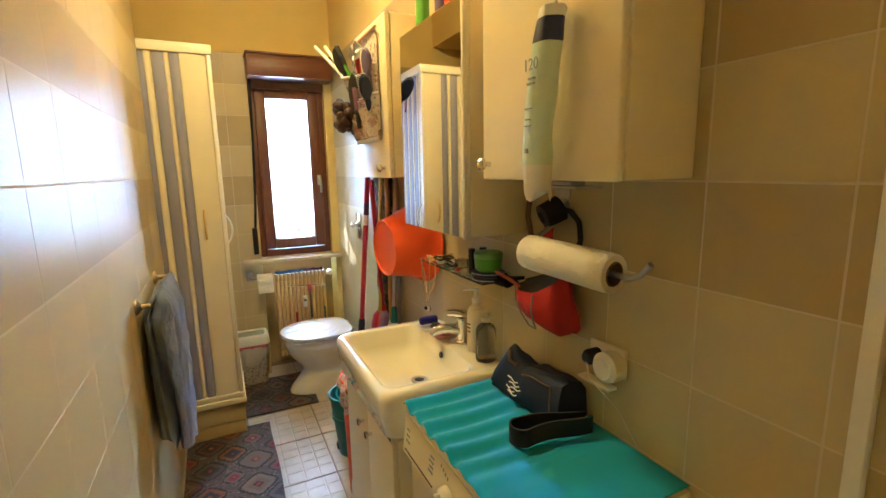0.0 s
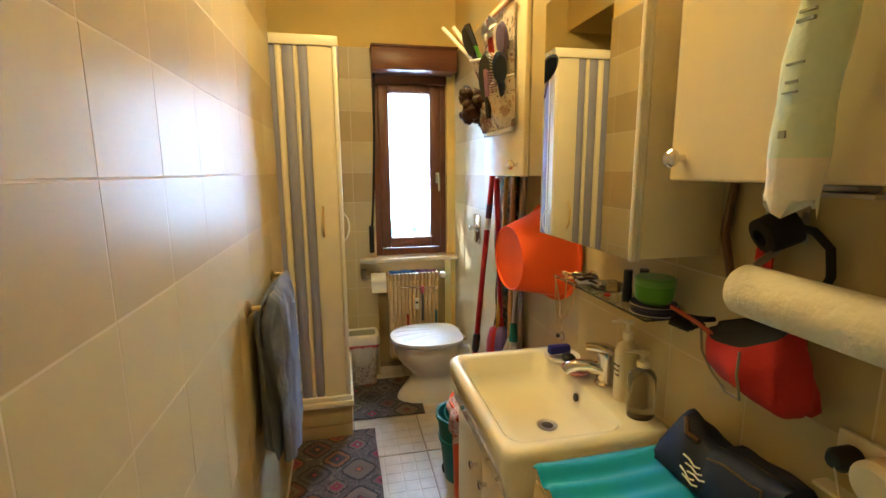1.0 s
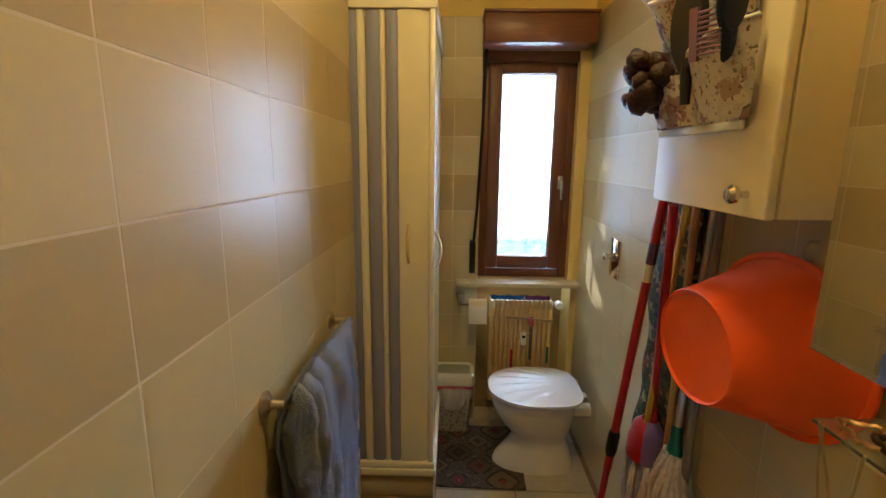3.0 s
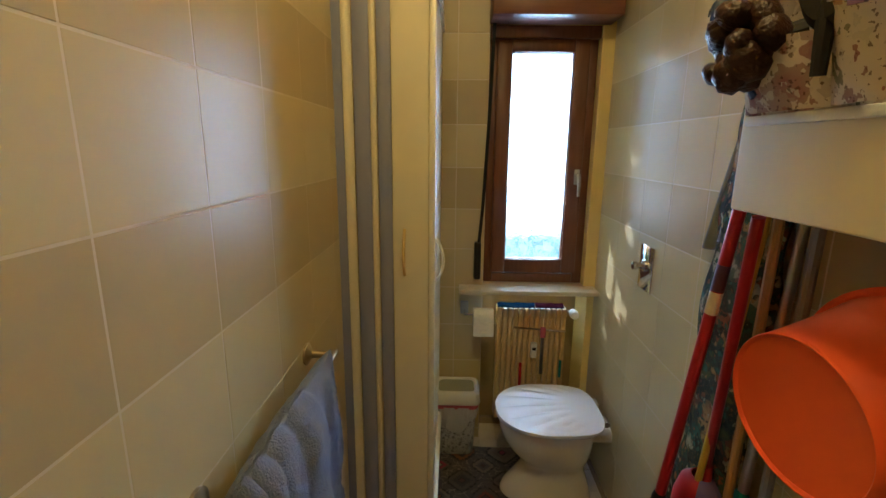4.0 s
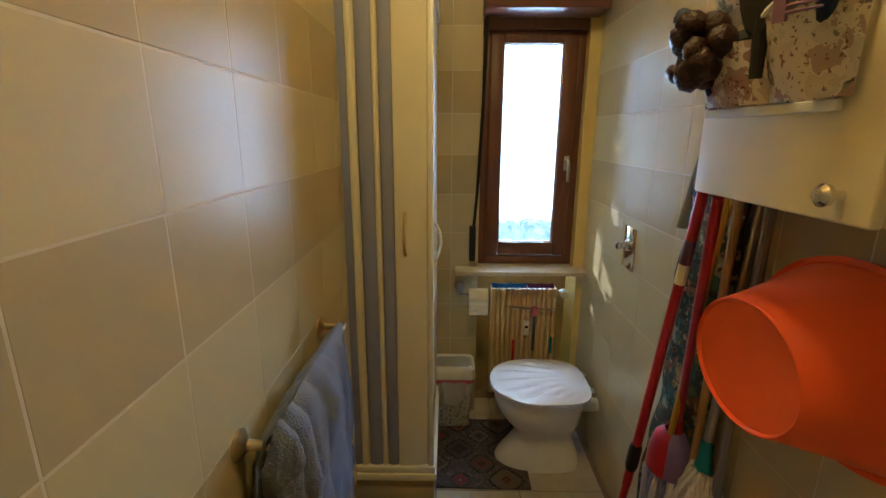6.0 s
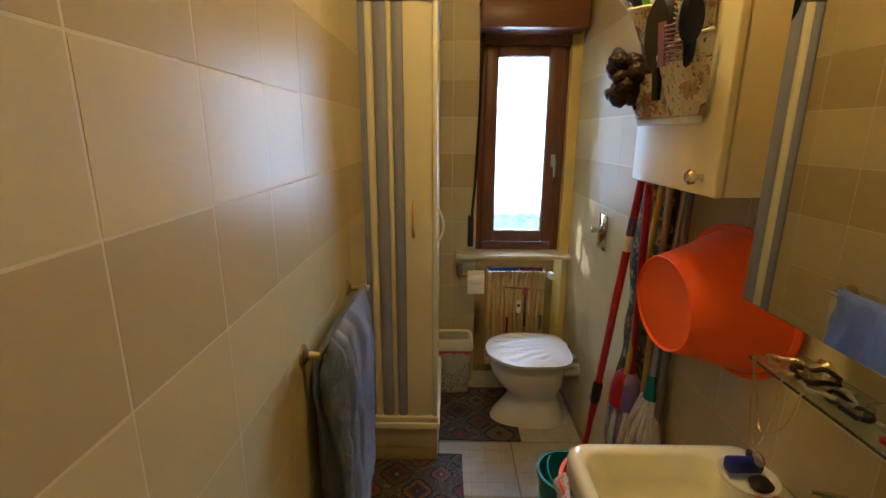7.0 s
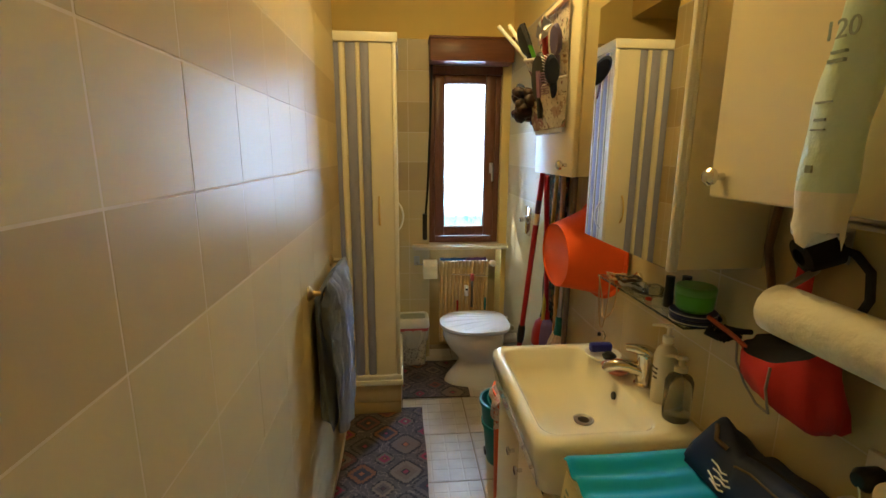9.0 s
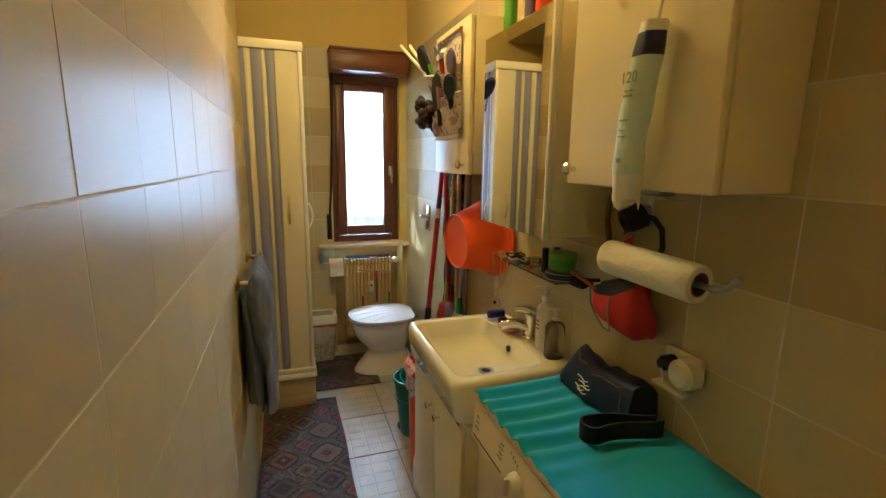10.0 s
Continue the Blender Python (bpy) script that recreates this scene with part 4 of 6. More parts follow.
def cloth_point(u, v):
    """Turquoise cloth: ripples run across the machine, edges hang a little over it."""
    x = MX0 - 0.006 + (MX1 - MX0 + 0.004) * u
    y = MY0 + 0.004 + (MY1 - MY0 - 0.004) * v
    w = math.sin(24 * math.pi * (v + 0.012 * math.sin(5 * u)) * 0.80)
    amp = 0.0066 * max(0, min(1, (v - 0.22) * 3)) * (1 - 0.75 * u)
    z = MZ + 0.010 + amp * (w + 0.4 * math.sin(2.1 + 31 * v))
    if u < 0.02:
        z -= 0.008
    return Vector((x, y, z))


solo("cloth", sheet(bmesh.new(), cloth_point, 40, 130, 0.003), M_CLOTH, "turquoise ribbed cloth laid over the washing machine", "cloth", smooth=60)

# ---------- wash basin, vanity ----------
SX0, SX1, SY0, SY1, SZ = 0.440, 0.886, 1.128, 1.715, 0.862
sink = thing("wash_basin", (0.66, 1.42, 0.69), "glazed cream-white ceramic wash basin with a deep square bowl", "sink")
cx, cy, hx, hy = (SX0 + SX1) / 2, (SY0 + SY1) / 2, (SX1 - SX0) / 2, (SY1 - SY0) / 2
bx, by = 0.622, cy
basin = bmesh.new()
loft(basin, [rrect(cx + 0.02, cy, hx - 0.03, hy - 0.02, 0.03, 0.70), rrect(cx + 0.006, cy, hx - 0.010, hy - 0.008, 0.035, 0.72),
             rrect(cx, cy, hx - 0.002, hy - 0.002, 0.038, 0.80), rrect(cx, cy, hx, hy, 0.04, 0.835), rrect(cx, cy, hx - 0.003, hy - 0.003, 0.04, 0.852),
             rrect(cx, cy, hx - 0.014, hy - 0.014, 0.04, SZ),
             rrect(bx, by, 0.158, hy - 0.040, 0.045, SZ), rrect(bx, by, 0.150, hy - 0.048, 0.045, SZ - 0.006), rrect(bx + 0.002, by, 0.138, hy - 0.062, 0.05, 0.80),
             rrect(bx + 0.006, by, 0.120, hy - 0.085, 0.05, 0.765), rrect(bx + 0.02, by, 0.08, hy - 0.15, 0.04, 0.752), rrect(0.668, 1.40, 0.026, 0.026, 0.02, 0.749)])
part("basin", basin, M_CERAMIC, sink, smooth=50)
part("drain", lathe(bmesh.new(), [(0.029, 0.0), (0.031, 0.003), (0.025, 0.004), (0.020, 0.001), (0.0, 0.0005)], Matrix.Translation((0.668, 1.395, 0.7505))), M_STEEL, sink, "steel drain ring")
part("drain_hole", lathe(bmesh.new(), [(0.017, 0.0), (0.012, 0.0015), (0, 0.002)], Matrix.Translation((0.668, 1.395, 0.7525))), M_BLACK, sink)
part("overflow", lathe(bmesh.new(), [(0.012, 0), (0.012, 0.004), (0.009, 0.005), (0, 0.003)], Matrix.Translation((0.760, 1.40, 0.825)) @ Matrix.Rotation(radians(-80), 4, "Y")), M_BLACK, sink, "dark overflow hole")

van = thing("vanity_cabinet", (0.68, 1.42, 0), "white lacquered two-door cabinet under the basin", "cabinet")
part("body", cube(0.492, 0.882, 1.150, 1.695, 0.07, 0.697, 0.002), M_LINO, van)
part("plinth", cube(0.53, 0.88, 1.16, 1.685, 0.0, 0.069), M_LINO, van)
for y0, y1, ky in ((1.152, 1.410, 1.365), (1.414, 1.693, 1.458)):
    d = part("door", cube(0.474, 0.4905, y0, y1, 0.085, 0.688, 0.003), M_LINO, van)
    part("knob", lathe(bmesh.new(), [(0.006, 0), (0.006, 0.014), (0.013, 0.018), (0.013, 0.024), (0, 0.027)], axis_x(0.474, ky, 0.612, -1)), M_CHROME, d, "chrome knob")
# black strip standing for the shade in the gap above the door
part("gap_shade", cube(0.4725, 0.4745, 1.165, 1.205, 0.694, 0.700), M_BLACK, van)

fau = thing("faucet", (0.838, 1.42, SZ), "chrome single-lever basin tap", "faucet")
fb = bmesh.new()
lathe(fb, [(0.030, 0), (0.030, 0.006), (0.025, 0.012), (0.023, 0.06), (0.026, 0.085), (0.025, 0.098), (0.014, 0.106), (0, 0.107)], Matrix.Translation((0.846, 1.414, SZ)))
part("body", fb, M_CHROME, fau)
part("spout", tube(bmesh.new(), [(0.838, 1.418, SZ + 0.045), (0.80, 1.432, SZ + 0.056), (0.770, 1.443, SZ + 0.055), (0.748, 1.451, SZ + 0.046), (0.741, 1.454, SZ + 0.034)], [0.022, 0.020, 0.018, 0.018, 0.014], 14), M_CHROME, fau, smooth=60)
part("lever", tube(bmesh.new(), [(0.858, 1.410, SZ + 0.098), (0.842, 1.418, SZ + 0.108), (0.818, 1.430, SZ + 0.112), (0.795, 1.442, SZ + 0.110)], [0.021, 0.019, 0.015, 0.012], 12), M_CHROME, fau, smooth=60)

fau.location += Vector((0, -0.022, 0))

# soap dish and soap at the back of the basin
def dish(x, y, r, z, material, label):
    return solo("soap_dish", lathe(bmesh.new(), [(0, 0), (r * 0.6, 0), (r * 0.95, 0.014), (r, 0.020), (r * 0.95, 0.020), (r * 0.6, 0.007), (0, 0.006)], Matrix.Translation((x, y, z)), 28, 0.95, 1.0), material, label, "soap dish")


dish(0.800, 1.580, 0.062, SZ, M_WHITE, "white oval soap dish on the basin rim")
solo("nail_brush", cube(0.760, 0.836, 1.582, 1.610, SZ + 0.018, SZ + 0.048, 0.007), M_BLUE, "blue plastic nail brush lying in the soap dish", "brush")
solo("black_sponge", lathe(bmesh.new(), [(0, 0), (0.020, 0.002), (0.024, 0.012), (0.014, 0.022), (0, 0.024)], Matrix.Translation((0.812, 1.555, SZ + 0.008)), 14), M_BLACK, "small black sponge in the soap dish", "sponge")
dish(0.800, 1.478, 0.048, SZ, M_PINKSOAP, "pink soap dish beside the tap")
solo("soap_bar", loft(bmesh.new(), [rrect(0.800, 1.478, 0.018, 0.026, 0.014, SZ + 0.014), rrect(0.80, 1.478, 0.022, 0.031, 0.018, SZ + 0.022), rrect(0.80, 1.478, 0.016, 0.024, 0.012, SZ + 0.031)]), M_PINKSOAP, "pink soap bar on its dish", "soap", smooth=60)


def pump_bottle(x, y, h, r, material, label, capmat):
    o = thing("pump_bottle", (x, y, SZ), label, "bottle", "pump bottles by the basin")
    part("bottle", lathe(bmesh.new(), [(0, 0), (r * 0.95, 0), (r, 0.006), (r, h * 0.62), (r * 0.8, h * 0.70), (r * 0.4, h * 0.75), (r * 0.4, h * 0.78), (0, h * 0.78)], Matrix.Translation((x, y, SZ)), 24, 1.0, 0.85), material, o)
    c = bmesh.new()
    lathe(c, [(r * 0.45, h * 0.78), (r * 0.45, h * 0.86), (r * 0.2, h * 0.87), (r * 0.16, h * 0.97), (r * 0.42, h * 0.975), (r * 0.40, h), (0, h)], Matrix.Translation((x, y, SZ)), 16)
    tube(c, [(x, y, SZ + h * 0.987), (x - 0.015, y + 0.012, SZ + h * 0.987), (x - 0.034, y + 0.026, SZ + h * 0.965)], [0.006, 0.005, 0.0035], 8)
    part("pump", c, capmat, o)
    for i in range(3):
        part("print", cube(x - r - 0.0005, x - r + 0.004, y - 0.012, y + 0.010 - 0.004 * i, SZ + h * (0.45 - 0.06 * i), SZ + h * (0.45 - 0.06 * i) + 0.004), M_INK, o) if capmat == M_WHITE else None
    return o


pump_bottle(0.850, 1.302, 0.225, 0.032, M_CREAMP, "slim cream pump bottle at the wall side of the basin", M_WHITE)
pump_bottle(0.838, 1.215, 0.172, 0.036, M_CLEAR, "clear plastic soap pump bottle, half empty", M_CREAMP)

# ---------- wall cabinets ----------
def wall_cabinet(y0, y1, z0, z1, fx, knob_y, label):
    o = thing("wall_cabinet", (RX, (y0 + y1) / 2, z0), label, "cabinet", "white wall cabinets")
    part("body", cube(fx + 0.021, RX - 0.001, y0, y1, z0, z1, 0.003), M_LINO, o)
    d = part("door", cube(fx, fx + 0.019, y0 + 0.001, y1 - 0.001, z0 - 0.002, z1 + 0.001, 0.005, seg=3), M_LINO, o)
    part("knob", lathe(bmesh.new(), [(0.007, 0), (0.006, 0.012), (0.015, 0.020), (0.016, 0.028), (0.010, 0.034), (0, 0.035)], axis_x(fx, knob_y, z0 + 0.036, -1)), M_CHROME, d, "chrome knob")
    return o


wall_cabinet(1.645, 2.065, 1.470, 2.065, 0.675, 1.695, "white wall cabinet with a printed organiser hung on its door")
wall_cabinet(0.545, 0.988, 1.470, 2.12, 0.692, 0.954, "white wall cabinet with a paper bag hung on its door")

mc = thing("mirror_cabinet", (RX, 1.36, 1.297), "cream wall cabinet with a large mirror door", "cabinet")
part("body", cube(0.701, RX - 0.001, 1.066, 1.528, 1.306, 1.940, 0.003), M_LINO, mc)
part("mirror", cube(0.6845, 0.691, 1.078, 1.526, 1.304, 1.942, 0.0015), M_MIRROR, mc, "clean mirror glass", smooth=0)
part("mirror_backing", cube(0.6912, 0.7005, 1.066, 1.528, 1.302, 1.946, 0.002), M_ALU, mc)
part("edge_profile", cube(0.679, 0.6908, 1.064, 1.0775, 1.302, 1.946, 0.003), M_ALU, mc, "pale aluminium edge")

# on top of the mirror cabinet
def bottle(x, y, z, prof, material, label, nm="bottle", capmat=None, caph=0.0, sx=1.0):
    o = thing(nm, (x, y, z), label, "bottle", "bottles on the mirror cabinet")
    part("body", lathe(bmesh.new(), prof, Matrix.Translation((x, y, z)), 20, sx, 1.0), material, o)
    if capmat:
        r, h = prof[-2][0], prof[-1][1]
        part("cap", lathe(bmesh.new(), [(r * 1.05, h), (r, h + caph), (0, h + caph)], Matrix.Translation((x, y, z)), 16), capmat, o)
    return o


bottle(0.745, 1.46, 1.9465, [(0, 0), (0.030, 0), (0.031, 0.12), (0.022, 0.15), (0.012, 0.16), (0, 0.16)], M_GREEN, "green shampoo bottle on the mirror cabinet", capmat=M_WHITE, caph=0.03, sx=0.7)
bottle(0.742, 1.31, 1.9465, [(0, 0), (0.028, 0), (0.029, 0.10), (0.018, 0.13), (0.012, 0.14), (0, 0.14)], M_MAUVE, "mauve lotion bottle on the mirror cabinet", capmat=M_WHITE, caph=0.03, sx=0.7)
bottle(0.742, 1.235, 1.9465, [(0, 0), (0.032, 0), (0.033, 0.13), (0.020, 0.15), (0.014, 0.16), (0, 0.16)], M_ORANGE, "orange spray bottle on the mirror cabinet", capmat=M_WHITE, caph=0.03, sx=0.7)

# ---------- organiser on the far cabinet's door, with brushes ----------
OX = 0.672
org = thing("fabric_organizer", (OX, 1.87, 1.63), "printed fabric pocket organiser hung on a cabinet door", "organizer")
part("backing", sheet(bmesh.new(), lambda u, v: Vector((OX - 0.003 - 0.002 * math.sin(9 * u), 1.72 + 0.31 * u, 1.625 + 0.40 * v)), 8, 12, 0.004), M_ORGANIZER, org)
part("hem", cube(OX - 0.012, OX - 0.002, 1.717, 2.033, 1.614, 1.630, 0.003), M_COTTON, org, "white hem")
part("rod", cylinder((OX - 0.014, 1.70, 2.025), (OX - 0.014, 2.05, 2.025), 0.006, 10), M_BLONDE, org, "wooden rod")


def pocket(y0, y1, z0, z1, bulge, slant=0.0):
    def f(u, v):
        k = math.sin(math.pi * u) ** 0.6
        return Vector((OX - 0.008 - bulge * k * (0.35 + 0.65 * v), y0 + (y1 - y0) * u, z0 + (z1 - z0) * v - 0.010 * math.sin(math.pi * u) * v + slant * (0.5 - u) * v))
    return part("pocket", sheet(bmesh.new(), f, 12, 8, 0.003), M_ORGANIZER, org)


for y0, y1, z0, z1, bu, sl in ((1.700, 1.850, 1.632, 1.765, 0.066, 0.05), (1.852, 2.028, 1.632, 1.740, 0.075, -0.02), (1.722, 1.850, 1.80, 1.90, 0.035, 0.0), (1.872, 2.028, 1.79, 1.89, 0.075, -0.03)):
    pocket(y0, y1, z0, z1, bu, sl)
part("pocket_edge", tube(bmesh.new(), [(OX - 0.012 - 0.066 * math.sin(math.pi * u) ** 0.6, 1.700 + 0.150 * u, 1.766 - 0.010 * math.sin(math.pi * u) + 0.05 * (0.5 - u)) for u in [i / 10 for i in range(11)]], 0.0035, 6), M_COTTON, org, "white binding")
part("pocket_edge", tube(bmesh.new(), [(OX - 0.012 - 0.075 * math.sin(math.pi * u) ** 0.6, 1.872 + 0.156 * u, 1.892 - 0.010 * math.sin(math.pi * u) - 0.03 * (0.5 - u)) for u in [i / 10 for i in range(11)]], 0.0045, 6), M_COTTON, org, "white binding")


def hairbrush(p, q, r, material, label, face=(-1, -0.35, 0), pad=None):
    """An oval paddle on a handle from p towards q, its back towards face."""
    p, q = Vector(p), Vector(q)
    o = thing("hairbrush", p, label, "hairbrush", "brushes in the organiser")
    d = (q - p).normalized()
    part("handle", tube(bmesh.new(), [p, p + d * 0.09], [0.009, 0.012], 10), material, o)
    c = p + d * 0.135
    zz = Vector(face)
    zz = (zz - d * zz.dot(d)).normalized()
    xx = d.cross(zz)
    rot = Matrix((xx, d, zz)).transposed().to_4x4()
    part("paddle", lathe(bmesh.new(), [(0, -0.010), (r * 0.8, -0.009), (r, 0), (r * 0.85, 0.010), (0, 0.014)], Matrix.Translation(c) @ rot, 24, 0.75, 1.5), material, o)
    if pad:
        rows_ = bmesh.new()
        for i in range(9):
            for j in range(4):
                a = c + d * r * 0.30 * (i - 4) + xx * r * 0.30 * (j - 1.5) - zz * 0.008
                tube(rows_, [a, a - zz * 0.020], [0.0022, 0.0014], 5)
        part("bristles", rows_, pad, o, "pale stiff bristles")
    return o


hairbrush((OX - 0.058, 1.820, 1.665), (OX - 0.075, 1.805, 1.90), 0.056, M_BLACK, "black oval hairbrush standing in a fabric pocket")
hairbrush((OX - 0.03, 1.745, 1.77), (OX - 0.05, 1.725, 1.99), 0.034, M_MAUVE, "mauve hairbrush standing in a fabric pocket")
hairbrush((OX - 0.04, 1.96, 1.83), (OX - 0.10, 2.0, 2.02), 0.042, M_BLACK, "black paddle brush leaning out of a fabric pocket")
hairbrush((OX - 0.026, 1.752, 1.695), (OX - 0.105, 1.622, 1.90), 0.034, M_NAVY, "dark navy brush with pale bristles leaning out of a fabric pocket", (0.25, -1, -0.3), M_STRING)
hairbrush((OX - 0.045, 1.955, 1.655), (OX - 0.09, 2.02, 1.81), 0.026, M_NAVY, "navy brush leaning out of a fabric pocket", (-0.4, -1, 0.3), M_BLACK)


def comb(p, tip, w, material, label, teeth=9):
    p, tip = Vector(p), Vector(tip)
    o = thing("comb", p, label, "comb", "combs in the organiser")
    d = (tip - p).normalized()
    s = Vector((0.35, -1, 0)).normalized()
    s = (s - d * s.dot(d)).normalized()
    L = (tip - p).length
    n = d.cross(s)
    bm = loft(bmesh.new(), [[p + d * t * L + s * k + n * e for k, e in ((-w, -0.003), (-w, 0.003), (-w * 0.45, 0.003), (-w * 0.45, -0.003))] for t in (0, 1)])
    part("spine", bm, material, o)
    for i in range(teeth):
        a = p + d * L * (0.12 + 0.86 * i / teeth)
        part("tooth", tube(bmesh.new(), [a - s * w * 0.45, a + s * w], [0.0028, 0.0016], 6), material, o)
    return o


comb((OX - 0.080, 1.722, 1.725), (OX - 0.090, 1.716, 1.808), 0.030, M_LILAC, "purple wide-toothed comb in a fabric pocket")


def hair_claw(c):
    """A big scrunched claw clip: a ring of fat lobes round a core."""
    o = thing("hair_clip", c, "large brown scrunched hair claw on the organiser", "hair clip")
    rnd = random.Random(5)
    for i in range(26):
        a = math.tau * i / 13
        bm = bmesh.new()
        rr = 0.021 + 0.008 * rnd.random()
        lathe(bm, [(0, -rr), (rr * 0.7, -rr * 0.7), (rr, 0), (rr * 0.7, rr * 0.7), (0, rr)],
              Matrix.Translation((c[0] - 0.030 + 0.045 * rnd.random(), c[1] + 0.055 * math.cos(a) * (0.45 + 0.55 * rnd.random()), c[2] + 0.046 * math.sin(a) * (0.45 + 0.55 * rnd.random())))
              @ Euler((a, rnd.random(), rnd.random())).to_matrix().to_4x4(), 12, 1.3, 0.8)
        part("lobe", bm, M_BROWNCLIP, o, smooth=70)
    part("clasp", tube(bmesh.new(), [(c[0], c[1] - 0.03, c[2]), (c[0] + 0.05, c[1] - 0.05, c[2] + 0.012)], [0.012, 0.016], 10), M_BLACK, o)
    return o


hair_claw((OX - 0.080, 1.945, 1.724))
for i, (y, z, dx) in enumerate(((2.015, 1.86, 0.05), (2.0, 1.86, 0.035))):
    solo("white_stick", tube(bmesh.new(), [(OX - 0.03, y - 0.02, z), (OX - 0.03 - 2.6 * dx, y + 0.075, z + 0.17)], 0.0075, 10), M_WHITE, "white plastic stick leaning out of the organiser", "stick", "sticks in the organiser")
sp = thing("spatula", (OX - 0.04, 1.93, 1.86), "black-bladed green-handled spatula in the organiser", "spatula")
part("handle", tube(bmesh.new(), [(OX - 0.03, 1.92, 1.82), (OX - 0.075, 1.93, 1.93)], 0.008, 10), M_GREEN, sp)
part("blade", loft(bmesh.new(), [[Vector((x + dx, y, z)) for dx in (0, 0.005)] + [Vector((x + 0.005, y + w, z + 0.01)), Vector((x, y + w, z + 0.01))] for x, y, z, w in ((OX - 0.075, 1.912, 1.925, 0.045), (OX - 0.105, 1.915, 2.00, 0.06))]), M_BLACK, sp)
solo("red_stick", tube(bmesh.new(), [(OX - 0.03, 1.86, 1.83), (OX - 0.045, 1.87, 2.0)], 0.011, 10), M_RED, "red plastic brush handle standing in the organiser", "stick")
solo("foil_ribbon", sheet(bmesh.new(), lambda u, v: Vector((OX - 0.05 - 0.012 * math.sin(7 * v + 3 * u), 1.80 + 0.10 * u, 1.935 + 0.05 * v + 0.014 * math.sin(11 * u))), 16, 8, 0.002), M_RACK, "crumpled silver ribbon on the organiser", "ribbon")

# ---------- tub on the wall ----------
tub = thing("plastic_tub", (0.78, 1.86, 1.19), "orange plastic wash tub hung by its rim on the wall", "tub")


def tub_ring(k, grow=0.0):
    """An oval outline from the rim on the wall (k = 0) to the smaller bottom (k = 1)."""
    e = 0.85 * k + 0.15 * (1 - (1 - k) ** 3)      # flares towards the rim
    x, cy_, cz_ = 0.878 - 0.154 * k, 1.846 + 0.050 * k, 1.188 - 0.033 * k
    ry, rz = 0.232 - 0.075 * e + grow, 0.176 - 0.053 * e + grow
    return [Vector((x, cy_ + ry * math.cos(a), cz_ + rz * math.sin(a))) for a in [math.tau * i / 72 for i in range(72)]]


def shifted(ring, dx):
    return [p + Vector((dx, 0, 0)) for p in ring]


flange = [tub_ring(0, 0.004), shifted(tub_ring(0, 0.010), -0.002), shifted(tub_ring(0, 0.010), -0.008), shifted(tub_ring(0, 0.0), -0.011), shifted(tub_ring(0, -0.006), -0.008)]
part("rim", loft(bmesh.new(), flange), M_ORANGE, tub, smooth=40)
part("shell", loft(bmesh.new(), [tub_ring(0.04 + 0.95 * i / 14) for i in range(15)] + [shifted(tub_ring(1.0, -0.0075), 0.004)]), M_ORANGE, tub, smooth=40)
foot_ring = [tub_ring(0.975, 0.0008), shifted(tub_ring(1.0, 0.0008), -0.001), shifted(tub_ring(1.0, -0.0020), -0.0032), shifted(tub_ring(1.0, -0.0048), -0.001), shifted(tub_ring(1.0, -0.0070), 0.0038)]
part("foot_ring", loft(bmesh.new(), foot_ring, cap=False), M_ORANGE, tub, "thin raised ring round the bottom", smooth=40)
hk = thing("wall_hook", (RX, 1.79, 1.395), "small metal hook on the wall", "hook", "wall hooks")
part("wire", tube(bmesh.new(), [(RX, 1.80, 1.41), (RX - 0.018, 1.80, 1.41), (RX - 0.028, 1.80, 1.395), (RX - 0.022, 1.80, 1.375), (RX - 0.006, 1.80, 1.372)], 0.003, 8), M_BRASS, hk)

# ---------- mops, ironing board, cloth behind them ----------
mop = thing("mop", (0.647, 2.279, 0.0), "red-handled floor squeegee leaning in the corner", "mop", "mops in the corner")
def on_pole(z):
    return (0.726 - 0.0553 * (1.45 - z), 2.117 + 0.113 * (1.45 - z), z)


part("pole", tube(bmesh.new(), [on_pole(0.03), on_pole(0.64)], 0.0105, 12), M_RED, mop)
part("sleeve", tube(bmesh.new(), [on_pole(0.60), on_pole(1.60)], 0.0125, 12), M_RED, mop)
part("collar", tube(bmesh.new(), [on_pole(0.655), on_pole(0.67), on_pole(0.73), on_pole(0.745)], [0.014, 0.0175, 0.0175, 0.014], 12), M_BLACK, mop)
part("label_band", tube(bmesh.new(), [on_pole(1.235), on_pole(1.285)], 0.0131, 12), M_CREAMP, mop, "cream paper label")
part("sticker", tube(bmesh.new(), [on_pole(1.287), on_pole(1.345)], 0.0130, 12), M_PURPLE, mop, "dark printed sticker")
part("head", cube(0.535, 0.760, 2.262, 2.302, 0.0, 0.035, 0.008), M_BLACK, mop)


def prof_at(prof_, v):
    """A point on a polyline of (radius, height)."""
    q = min(v, 0.9999) * (len(prof_) - 1)
    i = int(q)
    return [prof_[i][j] + (prof_[i + 1][j] - prof_[i][j]) * (q - i) for j in (0, 1)]


